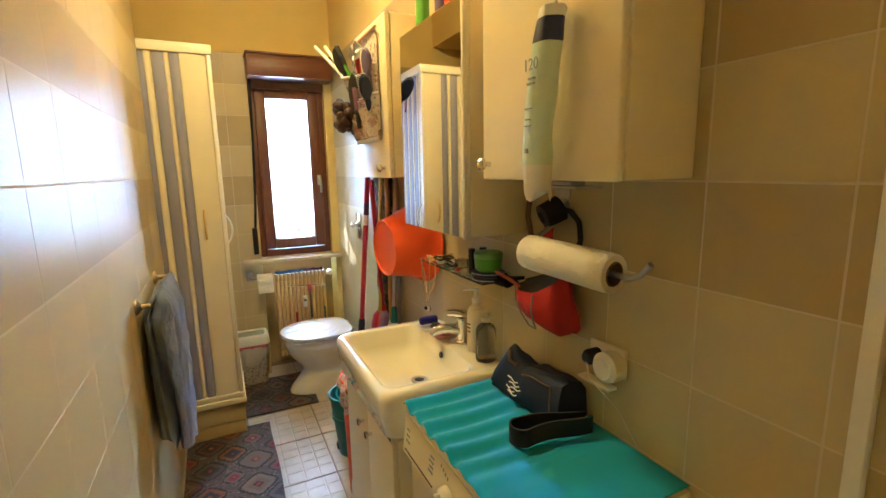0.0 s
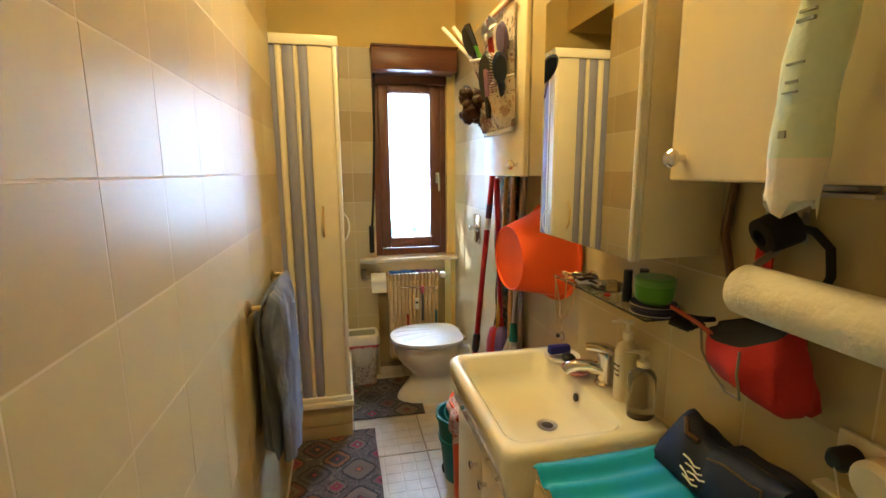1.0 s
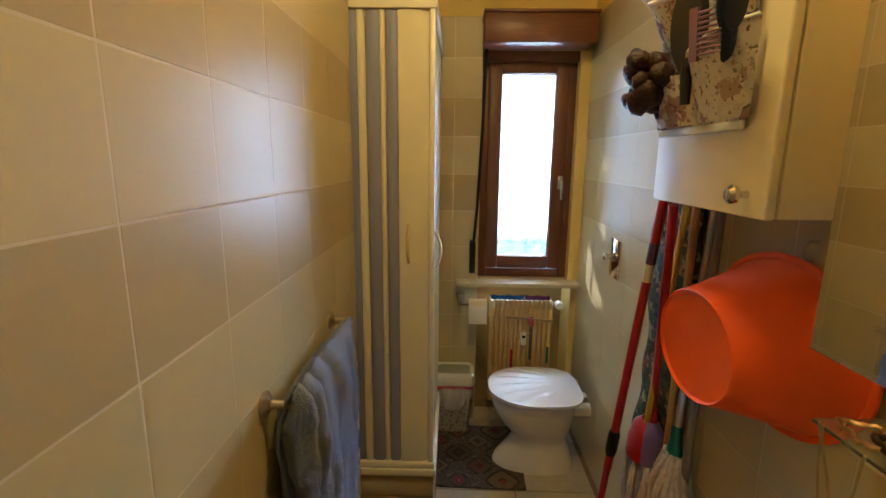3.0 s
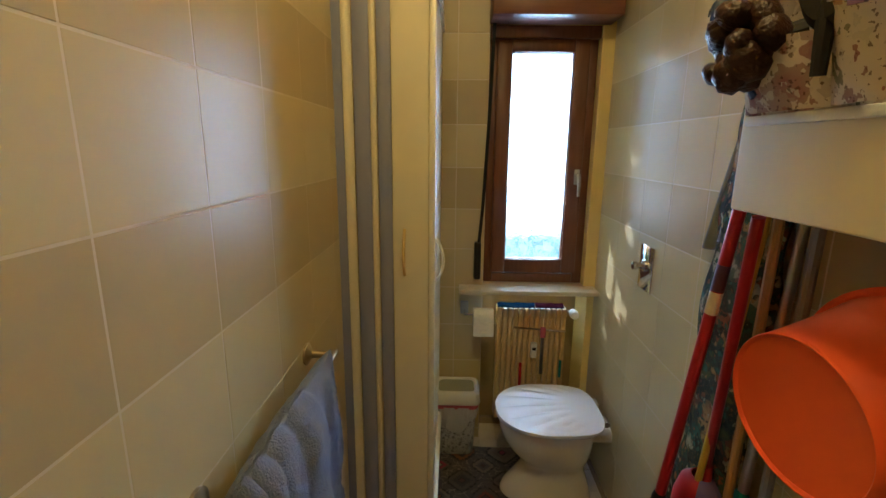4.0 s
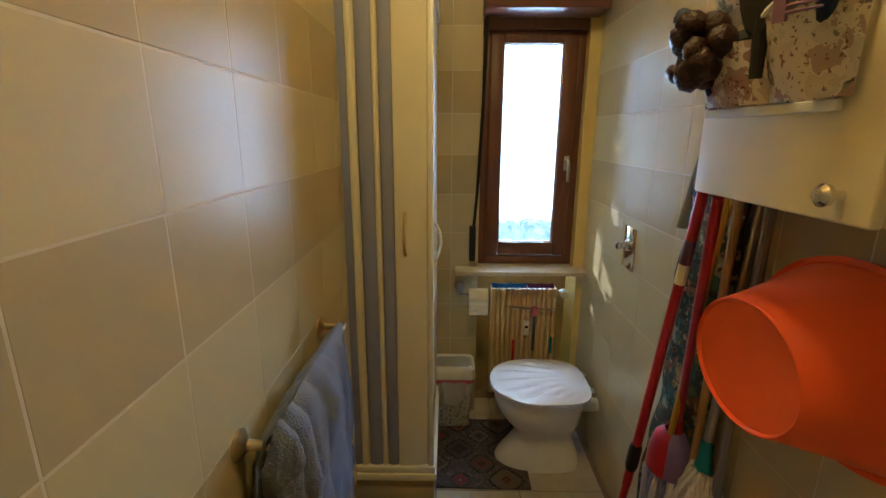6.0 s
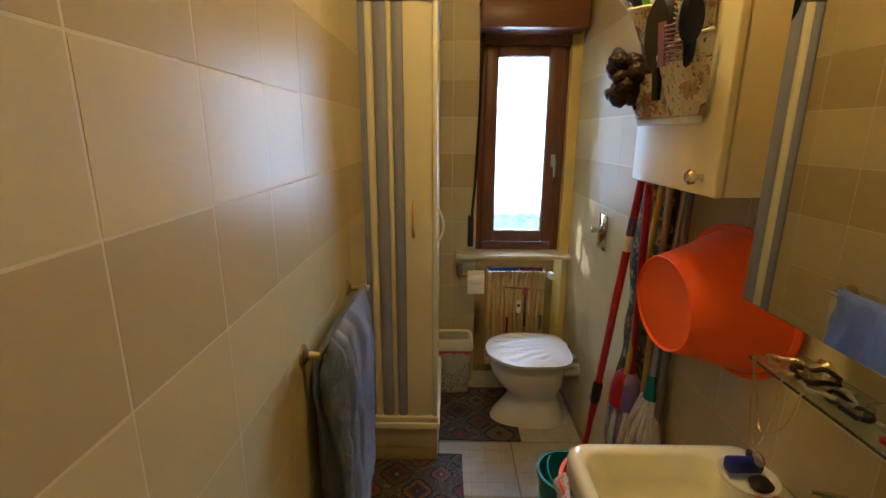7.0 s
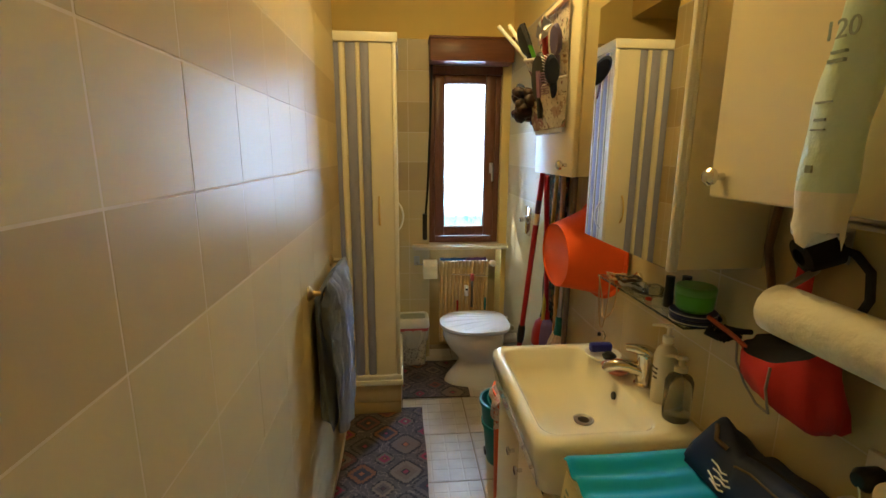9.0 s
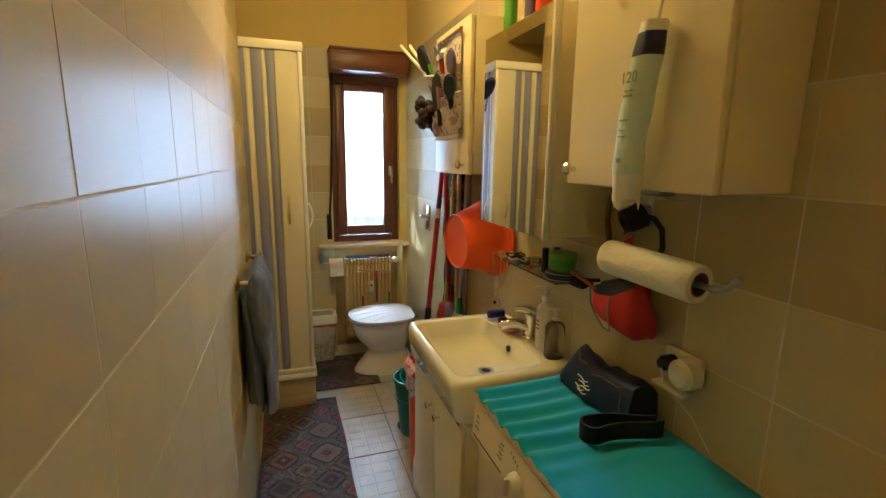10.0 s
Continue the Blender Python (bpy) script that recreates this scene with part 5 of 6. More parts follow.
def string_mop(x, y, top, polemat, capmat, strings, label, seed, lean, z, dome=None):
    """A mop hung head down: pole, socket and a bundle of thick strands."""
    rnd = random.Random(seed)
    o = thing("mop", (x, y, z - 0.28), label, "mop", "mops in the corner")
    part("pole", tube(bmesh.new(), [(x, y, z + 0.05), (x + lean[0], y + lean[1], top)], 0.0115, 12), polemat, o)
    part("socket", lathe(bmesh.new(), [(0.013, 0.085), (0.019, 0.075), (0.021, 0.035), (0.026, 0.012), (0.030, -0.012), (0, -0.012)], Matrix.Translation((x, y, z)), 20, 0.75, 1.0), capmat, o)
    if dome:
        for nm, a0, a1, mt_ in (("cap", -0.75, 2.40, dome), ("cap", 2.40, 5.533, M_RED)):
            prof_ = ((0.026, 0.040), (0.052, 0.018), (0.066, -0.030), (0.070, -0.085))
            part(nm, sheet(bmesh.new(), lambda u, v: Vector((min(RX - 0.008, x - 0.006 + 0.86 * math.cos(a0 + (a1 - a0) * u - math.pi / 2) * prof_at(prof_, v)[0]), y + math.sin(a0 + (a1 - a0) * u - math.pi / 2) * prof_at(prof_, v)[0], z + prof_at(prof_, v)[1])), 16, 9, 0.003), mt_, o, "violet and red plastic cap", smooth=60)
    for i in range(46):
        a = math.tau * (i * 0.381966 % 1) + rnd.uniform(-0.2, 0.2)
        r0, r1 = 0.016 + 0.016 * rnd.random(), (0.066 if dome else 0.052) + 0.032 * rnd.random()
        L = 0.24 + 0.07 * rnd.random()
        ph = rnd.random() * 6
        pts = []
        for k in range(8):
            s = k / 7
            rr = r0 + (r1 - r0) * min(1, 2.2 * s) - 0.014 * s * s
            pts.append((min(RX - 0.012, x + rr * math.cos(a) * 0.72 + 0.004 * math.sin(9 * s + ph)), y + rr * math.sin(a) + 0.005 * math.cos(8 * s + ph), z - 0.002 - L * s))
        part("strand", tube(bmesh.new(), pts, [0.008] + [0.0112] * 6 + [0.008], 7), strings[2] if len(strings) > 2 and math.cos(a) - math.sin(a) > 0.75 else strings[i % 2 % len(strings)], o)
    return o


string_mop(0.820, 2.247, 1.455, M_RED, M_RED, (M_STRING_B, M_STRING, M_STRING_P, M_STRING_B), "string mop with a red handle and blue-white strands", 2, (-0.096, -0.194), 0.715, M_VIOLET)
string_mop(0.842, 2.135, 1.45, M_STEEL, M_TEAL, (M_STRING,), "string mop with a grey handle and white strands", 7, (0.03, 0.0), 0.72)
solo("yellow_pole", tube(bmesh.new(), [(0.795, 2.33, 0.02), (0.80, 2.14, 1.46)], 0.009, 10), M_YELLOW, "thin yellow pole leaning against the wall", "pole")

ib = thing("ironing_board", (0.85, 2.38, 0), "folded ironing board in a floral cover leaning on the wall", "ironing board")


def board(u, v):
    z = 0.05 + 1.66 * v
    mid = 2.28 + 0.20 * max(0, 0.60 - v)
    w = (0.125 if v < 0.80 else 0.125 * math.sqrt(max(0.04, 1 - ((v - 0.80) / 0.21) ** 2)))
    s = u * 2 - 1
    return Vector((0.868 - 0.022 * math.sqrt(max(0, 1 - s * s)) - 0.006 * math.sin(17 * v + 3 * u) - 0.004 * math.sin(40 * v), mid + w * s * (1 + 0.05 * math.sin(31 * v) + 0.04 * math.sin(53 * v + 1)) + 0.008 * math.sin(12 * v), z))


part("cover", sheet(bmesh.new(), board, 14, 60, 0.014), M_FLORAL, ib, "green floral cotton cover", smooth=60)
part("leg", tube(bmesh.new(), [(0.85, 2.09, 0.02), (0.855, 2.075, 1.46)], 0.012, 10), mat("grey_tube", (0.22, 0.20, 0.22), 0.4), ib, "grey metal leg")
part("leg", tube(bmesh.new(), [(0.845, 2.20, 0.02), (0.835, 2.155, 1.46)], 0.011, 10), M_BLONDE, ib, "ochre wooden leg")
def hung(u, v):
    y = 2.385 - 0.07 * (1 - v) * 0.3 + (0.02 + 0.09 * v) * (u - 0.5) * 1.3 + 0.05 * v
    return Vector((RX - 0.02 - 0.022 * (1 + math.sin(u * 14 + 2 * v)) * (0.3 + 0.7 * v) * 0.8, y - 0.06, 1.785 - 0.45 * v + 0.02 * math.sin(6 * u)))


solo("cleaning_cloth", sheet(bmesh.new(), hung, 30, 24, 0.006), M_GREYCLOTH, "grey cloth hanging from a wall hook", "cloth", smooth=60)
hk2 = thing("wall_hook", (RX, 2.33, 1.75), "brass hook holding a grey cloth", "hook", "wall hooks")
part("wire", tube(bmesh.new(), [(RX, 2.33, 1.80), (RX - 0.03, 2.33, 1.80), (RX - 0.055, 2.33, 1.775), (RX - 0.04, 2.33, 1.75)], 0.004, 8), M_BRASS, hk2)

# ---------- buckets and bin beyond the basin ----------
def bucket(x, y, z, r0, r1, h, material, label, nm="bucket"):
    o = thing(nm, (x, y, z), label, nm, "buckets on the floor")
    t = 0.004
    part("shell", lathe(bmesh.new(), [(0, 0), (r0, 0), (r0 + 0.002, 0.004), (r1, h - 0.02), (r1 + 0.007, h - 0.018), (r1 + 0.008, h), (r1 - t, h), (r0 - t, t), (0, t)], Matrix.Translation((x, y, z)), 40), material, o)
    pts = [(x + (r1 + 0.012) * math.cos(a) * 0.6, y + (r1 + 0.012) * math.sin(a), z + h - 0.012 - 0.05 * max(0, math.cos(a))) for a in [radians(k * 180 / 14 + 90) for k in range(15)]]
    part("bail", tube(bmesh.new(), pts, 0.0045, 8), material, o)
    return o


bucket(0.618, 2.235, 0.0, 0.075, 0.100, 0.225, M_TEAL, "teal plastic bucket standing on the floor tiles")
bucket(0.618, 2.235, 0.09, 0.085, 0.112, 0.250, M_TEAL, "teal plastic bucket nested in another one")
bucket(0.650, 1.900, 0.0, 0.135, 0.150, 0.575, M_ORANGE, "tall orange plastic bin beside the vanity", "laundry_bin")
solo("striped_cloth", sheet(bmesh.new(), lambda u, v: Vector((0.500 - 0.018 * math.sin(math.pi * min(1, 2 * v)) + 0.012 * math.sin(12 * u) * v + 0.045 * max(0, 0.3 - v), 1.80 + 0.13 * u, 0.590 - 0.14 * v * (0.6 + 0.6 * math.sin(2.4 * u + 0.3)))), 20, 12, 0.006),
     M_STRIPE, "orange and white striped cloth over the bin's rim", "cloth", smooth=60)
solo("detergent_bottle", lathe(bmesh.new(), [(0, 0), (0.04, 0), (0.042, 0.01), (0.042, 0.13), (0.03, 0.17), (0.016, 0.18), (0.016, 0.20), (0, 0.20)], Matrix.Translation((0.52, 1.78, 0.0)), 20, 0.7, 1.0), M_WHITE, "white detergent bottle on the floor by the vanity", "bottle")

# ---------- glass shelf and what lies on it ----------
GZ = 1.145
shelf = thing("glass_shelf", (0.82, 1.37, GZ), "narrow glass wall shelf on chrome brackets", "shelf")
part("pane", cube(0.772, RX - 0.004, 1.130, 1.605, GZ, GZ + 0.006, 0.001), M_GLASS, shelf, smooth=0)
for y in (1.165, 1.55):
    part("bracket", lathe(bmesh.new(), [(0.021, 0), (0.022, 0.010), (0.014, 0.018), (0.013, 0.040), (0.017, 0.046), (0, 0.052)], axis_x(RX, y, GZ + 0.003, -1), 18), M_CHROME, shelf)
ST = GZ + 0.0062
jar = thing("cosmetic_jar", (0.82, 1.17, ST), "round green jar stacked on dark blue tins", "jar")
part("tin", lathe(bmesh.new(), [(0, 0), (0.050, 0), (0.052, 0.003), (0.052, 0.012), (0.049, 0.0135), (0.052, 0.015), (0.052, 0.027), (0, 0.027)], Matrix.Translation((0.82, 1.17, ST)), 36), M_BLUETIN, jar, "dark blue flat tins")
for z in (0.004, 0.0235):
    part("band", lathe(bmesh.new(), [(0.0515, z), (0.0527, z + 0.0006), (0.0527, z + 0.0018), (0.0515, z + 0.0024)], Matrix.Translation((0.82, 1.17, ST)), 36), M_CREAMP, jar, "thin pale rim band")
part("body", lathe(bmesh.new(), [(0, 0.0275), (0.033, 0.0275), (0.041, 0.036), (0.043, 0.056), (0.044, 0.070), (0, 0.070)], Matrix.Translation((0.82, 1.17, ST)), 36), M_GREEN, jar)
part("lid", lathe(bmesh.new(), [(0.0445, 0.0705), (0.0455, 0.084), (0.042, 0.089), (0, 0.090)], Matrix.Translation((0.82, 1.17, ST)), 36), mat("lid_green", (0.16, 0.42, 0.05), 0.3, trans=0.2), jar, "paler green lid")
for x, y, h, r in ((0.822, 1.278, 0.082, 0.0125), (0.850, 1.252, 0.088, 0.013)):
    solo("lipstick_tube", lathe(bmesh.new(), [(0, 0), (r, 0), (r, h * 0.4), (r * 0.9, h * 0.41), (r * 0.9, h), (0, h)], Matrix.Translation((x, y, ST)), 16), M_BLACK, "small black cosmetic tube on the glass shelf", "tube", "cosmetic tubes")
solo("clear_box", cube(0.815, 0.855, 1.345, 1.39, ST, ST + 0.03, 0.003), M_CLEAR, "small clear plastic box on the glass shelf", "box")
solo("earring", lathe(bmesh.new(), [(0, 0), (0.008, 0.002), (0.009, 0.008), (0, 0.012)], Matrix.Translation((0.795, 1.325, ST)), 10), M_REDCLOTH, "small red trinket on the glass shelf", "jewellery")


def loop(name, c, a, b_, r, material, label, wob=0.15, seed=0, turn=0):
    rnd = random.Random(seed)
    pts = []
    for k in range(28):
        t = math.tau * k / 28
        w = 1 + wob * (rnd.random() - 0.5)
        x, y = a * math.cos(t) * w, b_ * math.sin(t) * w
        pts.append((c[0] + x * math.cos(turn) - y * math.sin(turn), c[1] + x * math.sin(turn) + y * math.cos(turn), c[2] + r + 0.004 * (1 + math.sin(3 * t + seed))))
    return solo(name, tube(bmesh.new(), pts, r, 6, closed=True), material, label, "jewellery", "jewellery on the shelf")


loop("bracelet", (0.812, 1.545, ST), 0.026, 0.042, 0.004, M_GOLD, "gilt chain bracelet heaped on the glass shelf", 0.4, 1)
loop("bracelet", (0.825, 1.50, ST + 0.004), 0.030, 0.036, 0.005, M_BROWNCLIP, "dark beaded bracelet on the glass shelf", 0.3, 2, 0.4)
loop("bracelet", (0.815, 1.455, ST), 0.024, 0.04, 0.0045, M_RACK, "silver bracelet on the glass shelf", 0.4, 3, 0.2)
loop("bracelet", (0.812, 1.41, ST), 0.020, 0.035, 0.004, M_BLACK, "thin black bracelet on the glass shelf", 0.5, 4)
pend = thing("necklace", (0.768, 1.52, 1.0), "gilt necklace with pendants hanging from the glass shelf", "necklace")
pts = [(0.768 + 0.006 * math.sin(3 * t), 1.585 - 0.13 * t / math.pi, ST + 0.004 - 0.125 * math.sin(t) ** 0.8) for t in [math.pi * k / 20 for k in range(21)]]
part("chain", tube(bmesh.new(), pts, 0.0022, 6), M_GOLD, pend)
pts2 = [(0.766, 1.575 - 0.075 * t / math.pi, ST + 0.004 - 0.165 * math.sin(t) ** 0.6) for t in [math.pi * k / 20 for k in range(21)]]
part("chain", tube(bmesh.new(), pts2, 0.0020, 6), M_GOLD, pend)
part("pendant", lathe(bmesh.new(), [(0, -0.002), (0.014, -0.002), (0.015, 0), (0.014, 0.002), (0, 0.002)], axis_x(0.766, 1.515, 0.972), 16), M_CLEAR, pend)
part("pendant", lathe(bmesh.new(), [(0, -0.008), (0.006, -0.006), (0.006, 0.004), (0, 0.008)], Matrix.Translation((0.766, 1.545, 0.965)), 10), M_BLACK, pend)

# ---------- kitchen roll on its wire ----------
kr = thing("paper_roll_holder", (0.76, 0.75, 1.29), "chrome wire holder with a nearly full paper roll", "paper roll")
RA, RB = Vector((0.742, 0.862, 1.296)), Vector((0.768, 0.612, 1.284))
d = (RB - RA)
rm = Matrix.Translation(RA) @ d.to_track_quat("Z", "X").to_matrix().to_4x4()
L = d.length
part("roll", lathe(bmesh.new(), [(0.026, 0), (0.036, 0.0), (0.0405, 0.006), (0.0418, 0.03), (0.0414, 0.12), (0.0416, L - 0.02), (0.0405, L - 0.003), (0.039, L), (0.026, L), (0.0255, L - 0.002), (0.0255, 0.002), (0.026, 0)], rm, 40), M_PAPER, kr, "white embossed paper")
part("core", lathe(bmesh.new(), [(0.0253, 0), (0.0253, L + 0.001), (0.0225, L + 0.001), (0.0225, 0), (0.0253, 0)], rm, 28), M_CARD, kr, "brown cardboard core")
tip = RB + d.normalized() * 0.035
part("wire", tube(bmesh.new(), [RA - d.normalized() * 0.02 + Vector((0.13, 0, 0.12)), RA - d.normalized() * 0.03 + Vector((0.10, 0, 0.05)), RA - d.normalized() * 0.02, RA, RB, tip, tip + Vector((0.0, -0.025, 0.012)), tip + Vector((0.0, -0.045, 0.035))], 0.0065, 10), M_STEEL, kr)
part("plate", cube(RX - 0.004, RX - 0.0005, 0.88, 0.94, 1.36, 1.44, 0.002), M_STEEL, kr)
mt = thing("magnet_catch", (0.76, 0.80, 1.455), "small steel bracket under the wall cabinet", "bracket")
part("plate", cube(0.705, 0.775, 0.66, 0.79, 1.452, 1.4575, 0.001), M_STEEL, mt)
part("lug", cube(0.72, 0.76, 0.69, 0.75, 1.4578, 1.4675, 0.003), M_STEEL, mt)

# ---------- red pouch under the roll ----------
pouch = thing("belt_pouch", (0.85, 0.93, 1.03), "red cloth belt pouch with grey piping hung by black straps", "bag")
PC = Vector((0.828, 0.910, 1.118))


def pouch_ring(z, hx, hy, dx=0, dy=0, tip=0.0, dip=0.0):
    """An outline of the pouch; tip lowers its far side, dip its side towards the room."""
    ring = []
    for k in range(44):
        t = math.tau * k / 44
        c, s = math.cos(t), math.sin(t)
        w = (1 + 0.075 * math.sin(4 * t + 40 * z) + 0.045 * math.sin(9 * t - 25 * z)) * 0.87
        ring.append(Vector((min(RX - 0.004, PC.x + dx + hx * w * c), PC.y + dy + hy * w * s, z - tip * s - dip * max(0, -c) ** 1.5 + 0.004 * math.sin(3 * t))))
    return ring


part("body", loft(bmesh.new(), [pouch_ring(1.058, 0.018, 0.046, 0.025, -0.03), pouch_ring(1.063, 0.036, 0.072, 0.016, -0.026), pouch_ring(1.080, 0.052, 0.098, 0.006, -0.018), pouch_ring(1.105, 0.066, 0.108, 0.0, -0.006, 0.004, 0.004), pouch_ring(1.148, 0.070, 0.106, 0.0, 0.006, 0.010, 0.016), pouch_ring(1.184, 0.066, 0.098, 0.002, 0.014, 0.018, 0.030), pouch_ring(1.193, 0.062, 0.094, 0.003, 0.016, 0.018, 0.034)], cap=False), M_REDCLOTH, pouch, smooth=70)
part("lining", loft(bmesh.new(), [pouch_ring(1.193, 0.061, 0.093, 0.003, 0.016, 0.018, 0.034), pouch_ring(1.188, 0.056, 0.088, 0.005, 0.014, 0.018, 0.032), pouch_ring(1.14, 0.050, 0.084, 0.006, 0.004), pouch_ring(1.075, 0.030, 0.06, 0.018, -0.01)]), M_STRAP, pouch, "dark lining")
part("piping", tube(bmesh.new(), [(PC.x - 0.060, 0.888, 1.162), (PC.x - 0.070, 0.880, 1.125), (PC.x - 0.064, 0.878, 1.095), (PC.x - 0.046, 0.892, 1.070), (PC.x - 0.038, 0.930, 1.066), (PC.x - 0.030, 0.975, 1.085), (PC.x - 0.026, 1.008, 1.115), (PC.x - 0.012, 1.030, 1.155)], 0.0024, 8), M_GREYPIPE, pouch, "grey piping")
for i in range(7):
    a = 0.5 * i
    part("elastic", tube(bmesh.new(), [(0.775 + 0.008 * i, 1.030 + 0.010 * math.sin(a), 1.150 + 0.006 * math.cos(2 * a)), (0.762 + 0.010 * i, 1.052, 1.160 + 0.005 * math.sin(3 * a)), (0.778 + 0.009 * i, 1.060, 1.178 - 0.003 * i), (0.800 + 0.006 * i, 1.020, 1.172)], 0.0055, 7), M_STRAP, pouch, "black gathered elastic")
part("strap", sheet(bmesh.new(), lambda u, v: Vector((RX - 0.012 - 0.02 * math.sin(math.pi * v), 0.90 + 0.035 * u + 0.04 * v, 1.185 + 0.16 * v)), 4, 10, 0.004), M_REDCLOTH, pouch)
part("buckle", lathe(bmesh.new(), [(0.016, -0.03), (0.032, -0.026), (0.034, 0.026), (0.016, 0.03), (0.016, -0.03)], Matrix.Translation((0.845, 0.915, 1.365)) @ Euler((0.4, 1.1, 0.2)).to_matrix().to_4x4(), 20), M_STRAP, pouch, "black webbing coil")
part("tail", tube(bmesh.new(), [(0.86, 0.90, 1.375), (0.865, 0.865, 1.37), (0.87, 0.84, 1.345), (0.872, 0.835, 1.30), (0.87, 0.845, 1.27)], 0.007, 8), M_STRAP, pouch)
solo("hair_brush_handle", tube(bmesh.new(), [(0.775, 1.055, 1.205), (0.785, 0.985, 1.188), (0.805, 0.905, 1.150)], 0.0048, 8), mat("terracotta", (0.36, 0.06, 0.025), 0.5), "thin terracotta stick sticking out of the pouch", "stick")
hk3 = thing("wall_hook", (RX, 0.915, 1.40), "small hook holding the pouch", "hook", "wall hooks")
part("wire", tube(bmesh.new(), [(RX, 0.915, 1.41), (RX - 0.04, 0.915, 1.40), (RX - 0.05, 0.915, 1.38)], 0.004, 8), M_STEEL, hk3)
solo("pipe", tube(bmesh.new(), [(RX - 0.012, 1.03, 1.46), (RX - 0.02, 1.035, 1.36), (RX - 0.012, 1.015, 1.26)], 0.008, 8), mat("copper_cable", (0.14, 0.07, 0.03), 0.5), "short brown cable running down the wall", "cable")

pouch.location += Vector((0, -0.014, 0.016))

# ---------- toiletry bag and strap on the cloth ----------
CZ = MZ + 0.016
bag = thing("toiletry_bag", (0.80, 0.95, CZ), "navy nylon toiletry bag with white lettering on the cloth", "bag")
ux = Vector((0.10, -1.0, 0)).normalized()
uy = Vector((1.0, 0.10, 0)).normalized()
B0 = Vector((0.812, 1.057, CZ))


def bag_h(s):
    return 0.100 + 0.034 * bump01(s, 0.16, 0.13) - 0.010 * bump01(s, 0.40, 0.12) - 0.030 * max(0, 0.06 - s) / 0.06


def bag_section(s):
    """A soft sagging box: pinched and high at its first end, square beyond."""
    h = bag_h(s)
    pinch = bump01(s, 0.12, 0.20)
    w = 0.064 * (0.90 + 0.10 * math.sin(math.pi * s)) * (1 - 0.10 * pinch)
    key = ((-1, 0.0), (-1.05, 0.10), (-1.04, 0.30), (-0.93, 0.62), (-0.74 + 0.34 * pinch, 0.90), (-0.60 + 0.42 * pinch, 0.985), (-0.30 + 0.2 * pinch, 1.0), (0.10, 0.985 - 0.10 * pinch), (0.55, 0.93 - 0.25 * pinch), (0.92, 0.70 - 0.2 * pinch), (1, 0.15), (1, 0.0))
    out = []
    for i, (a, b_) in enumerate(key):
        wr = 0.004 * math.sin(19 * s + 2.1 * i) * (1 - 0.5 * s) if 0 < b_ else 0
        p = B0 + ux * (0.275 * s + 0.012 * b_ * (1 if s < 0.5 else -1)) + uy * (w * a + wr) + Vector((0, 0, h * b_ + 0.0005 + 0.5 * wr))
        p.x = min(p.x, RX - 0.006)
        out.append(p)
    return out


part("body", loft(bmesh.new(), [bag_section(i / 24) for i in range(25)]), M_NAVY, bag, smooth=70)
part("zip", tube(bmesh.new(), [B0 + ux * (0.275 * s) + uy * -0.012 + Vector((0, 0, bag_h(s) + 0.001)) for s in [0.34 + 0.055 * i for i in range(12)]], 0.0035, 6), M_STRAP, bag)


def bag_front(s, b_):
    """A point on the bag's room-side face, a little proud."""
    q = bag_section(s)
    key = (0.0, 0.10, 0.30, 0.62, 0.90)
    for i in range(4):
        if b_ <= key[i + 1]:
            return q[i].lerp(q[i + 1], (b_ - key[i]) / (key[i + 1] - key[i])) - uy * 0.0012
    return q[4] - uy * 0.0012


part("piping", tube(bmesh.new(), [bag_front(0.90, b_) for b_ in (0.04, 0.15, 0.30, 0.50, 0.70)] + [bag_front(s, 0.86) for s in (0.88, 0.82, 0.72, 0.62, 0.52, 0.42)], 0.0026, 6), M_NAVYPIPE, bag, "tan piping")
part("carry_loop", tube(bmesh.new(), [bag_front(0.30, 0.86), bag_front(0.22, 0.80) - uy * 0.006, bag_front(0.17, 0.88) - uy * 0.004, bag_front(0.14, 0.90)], 0.005, 8), M_NAVYPIPE, bag, "worn tan loop")
for i in range(5):
    a0, z0 = 0.27 + 0.035 * (i % 3), 0.56 - 0.085 * i
    part("lettering", tube(bmesh.new(), [bag_front(a0, z0), bag_front(a0 + 0.05, z0 + 0.035), bag_front(a0 + 0.10, z0 - 0.01), bag_front(a0 + 0.14, z0 + 0.03)], 0.0020, 6), M_WHITE, bag, "white lettering bar")


def strap_f(u, v):
    """A band standing on its edge, bent back on itself."""
    a = (u * 2 - 1) * 3.2
    if abs(a) < math.pi / 2:
        x, y = 0.668 - 0.030 * math.cos(a), 0.775 - 0.030 * math.sin(a)
    else:
        s = (abs(a) - math.pi / 2) / 1.63
        x, y = 0.668 + 0.17 * s, 0.775 - math.copysign(0.030, a) * (1 - 0.5 * s) - 0.03 * s + 0.008 * math.sin(5 * s)
    return Vector((x, y, CZ + 0.001 + 0.044 * v))


solo("webbing_strap", sheet(bmesh.new(), strap_f, 40, 4, 0.005), M_STRAP, "black webbing strap folded beside the toiletry bag", "strap")

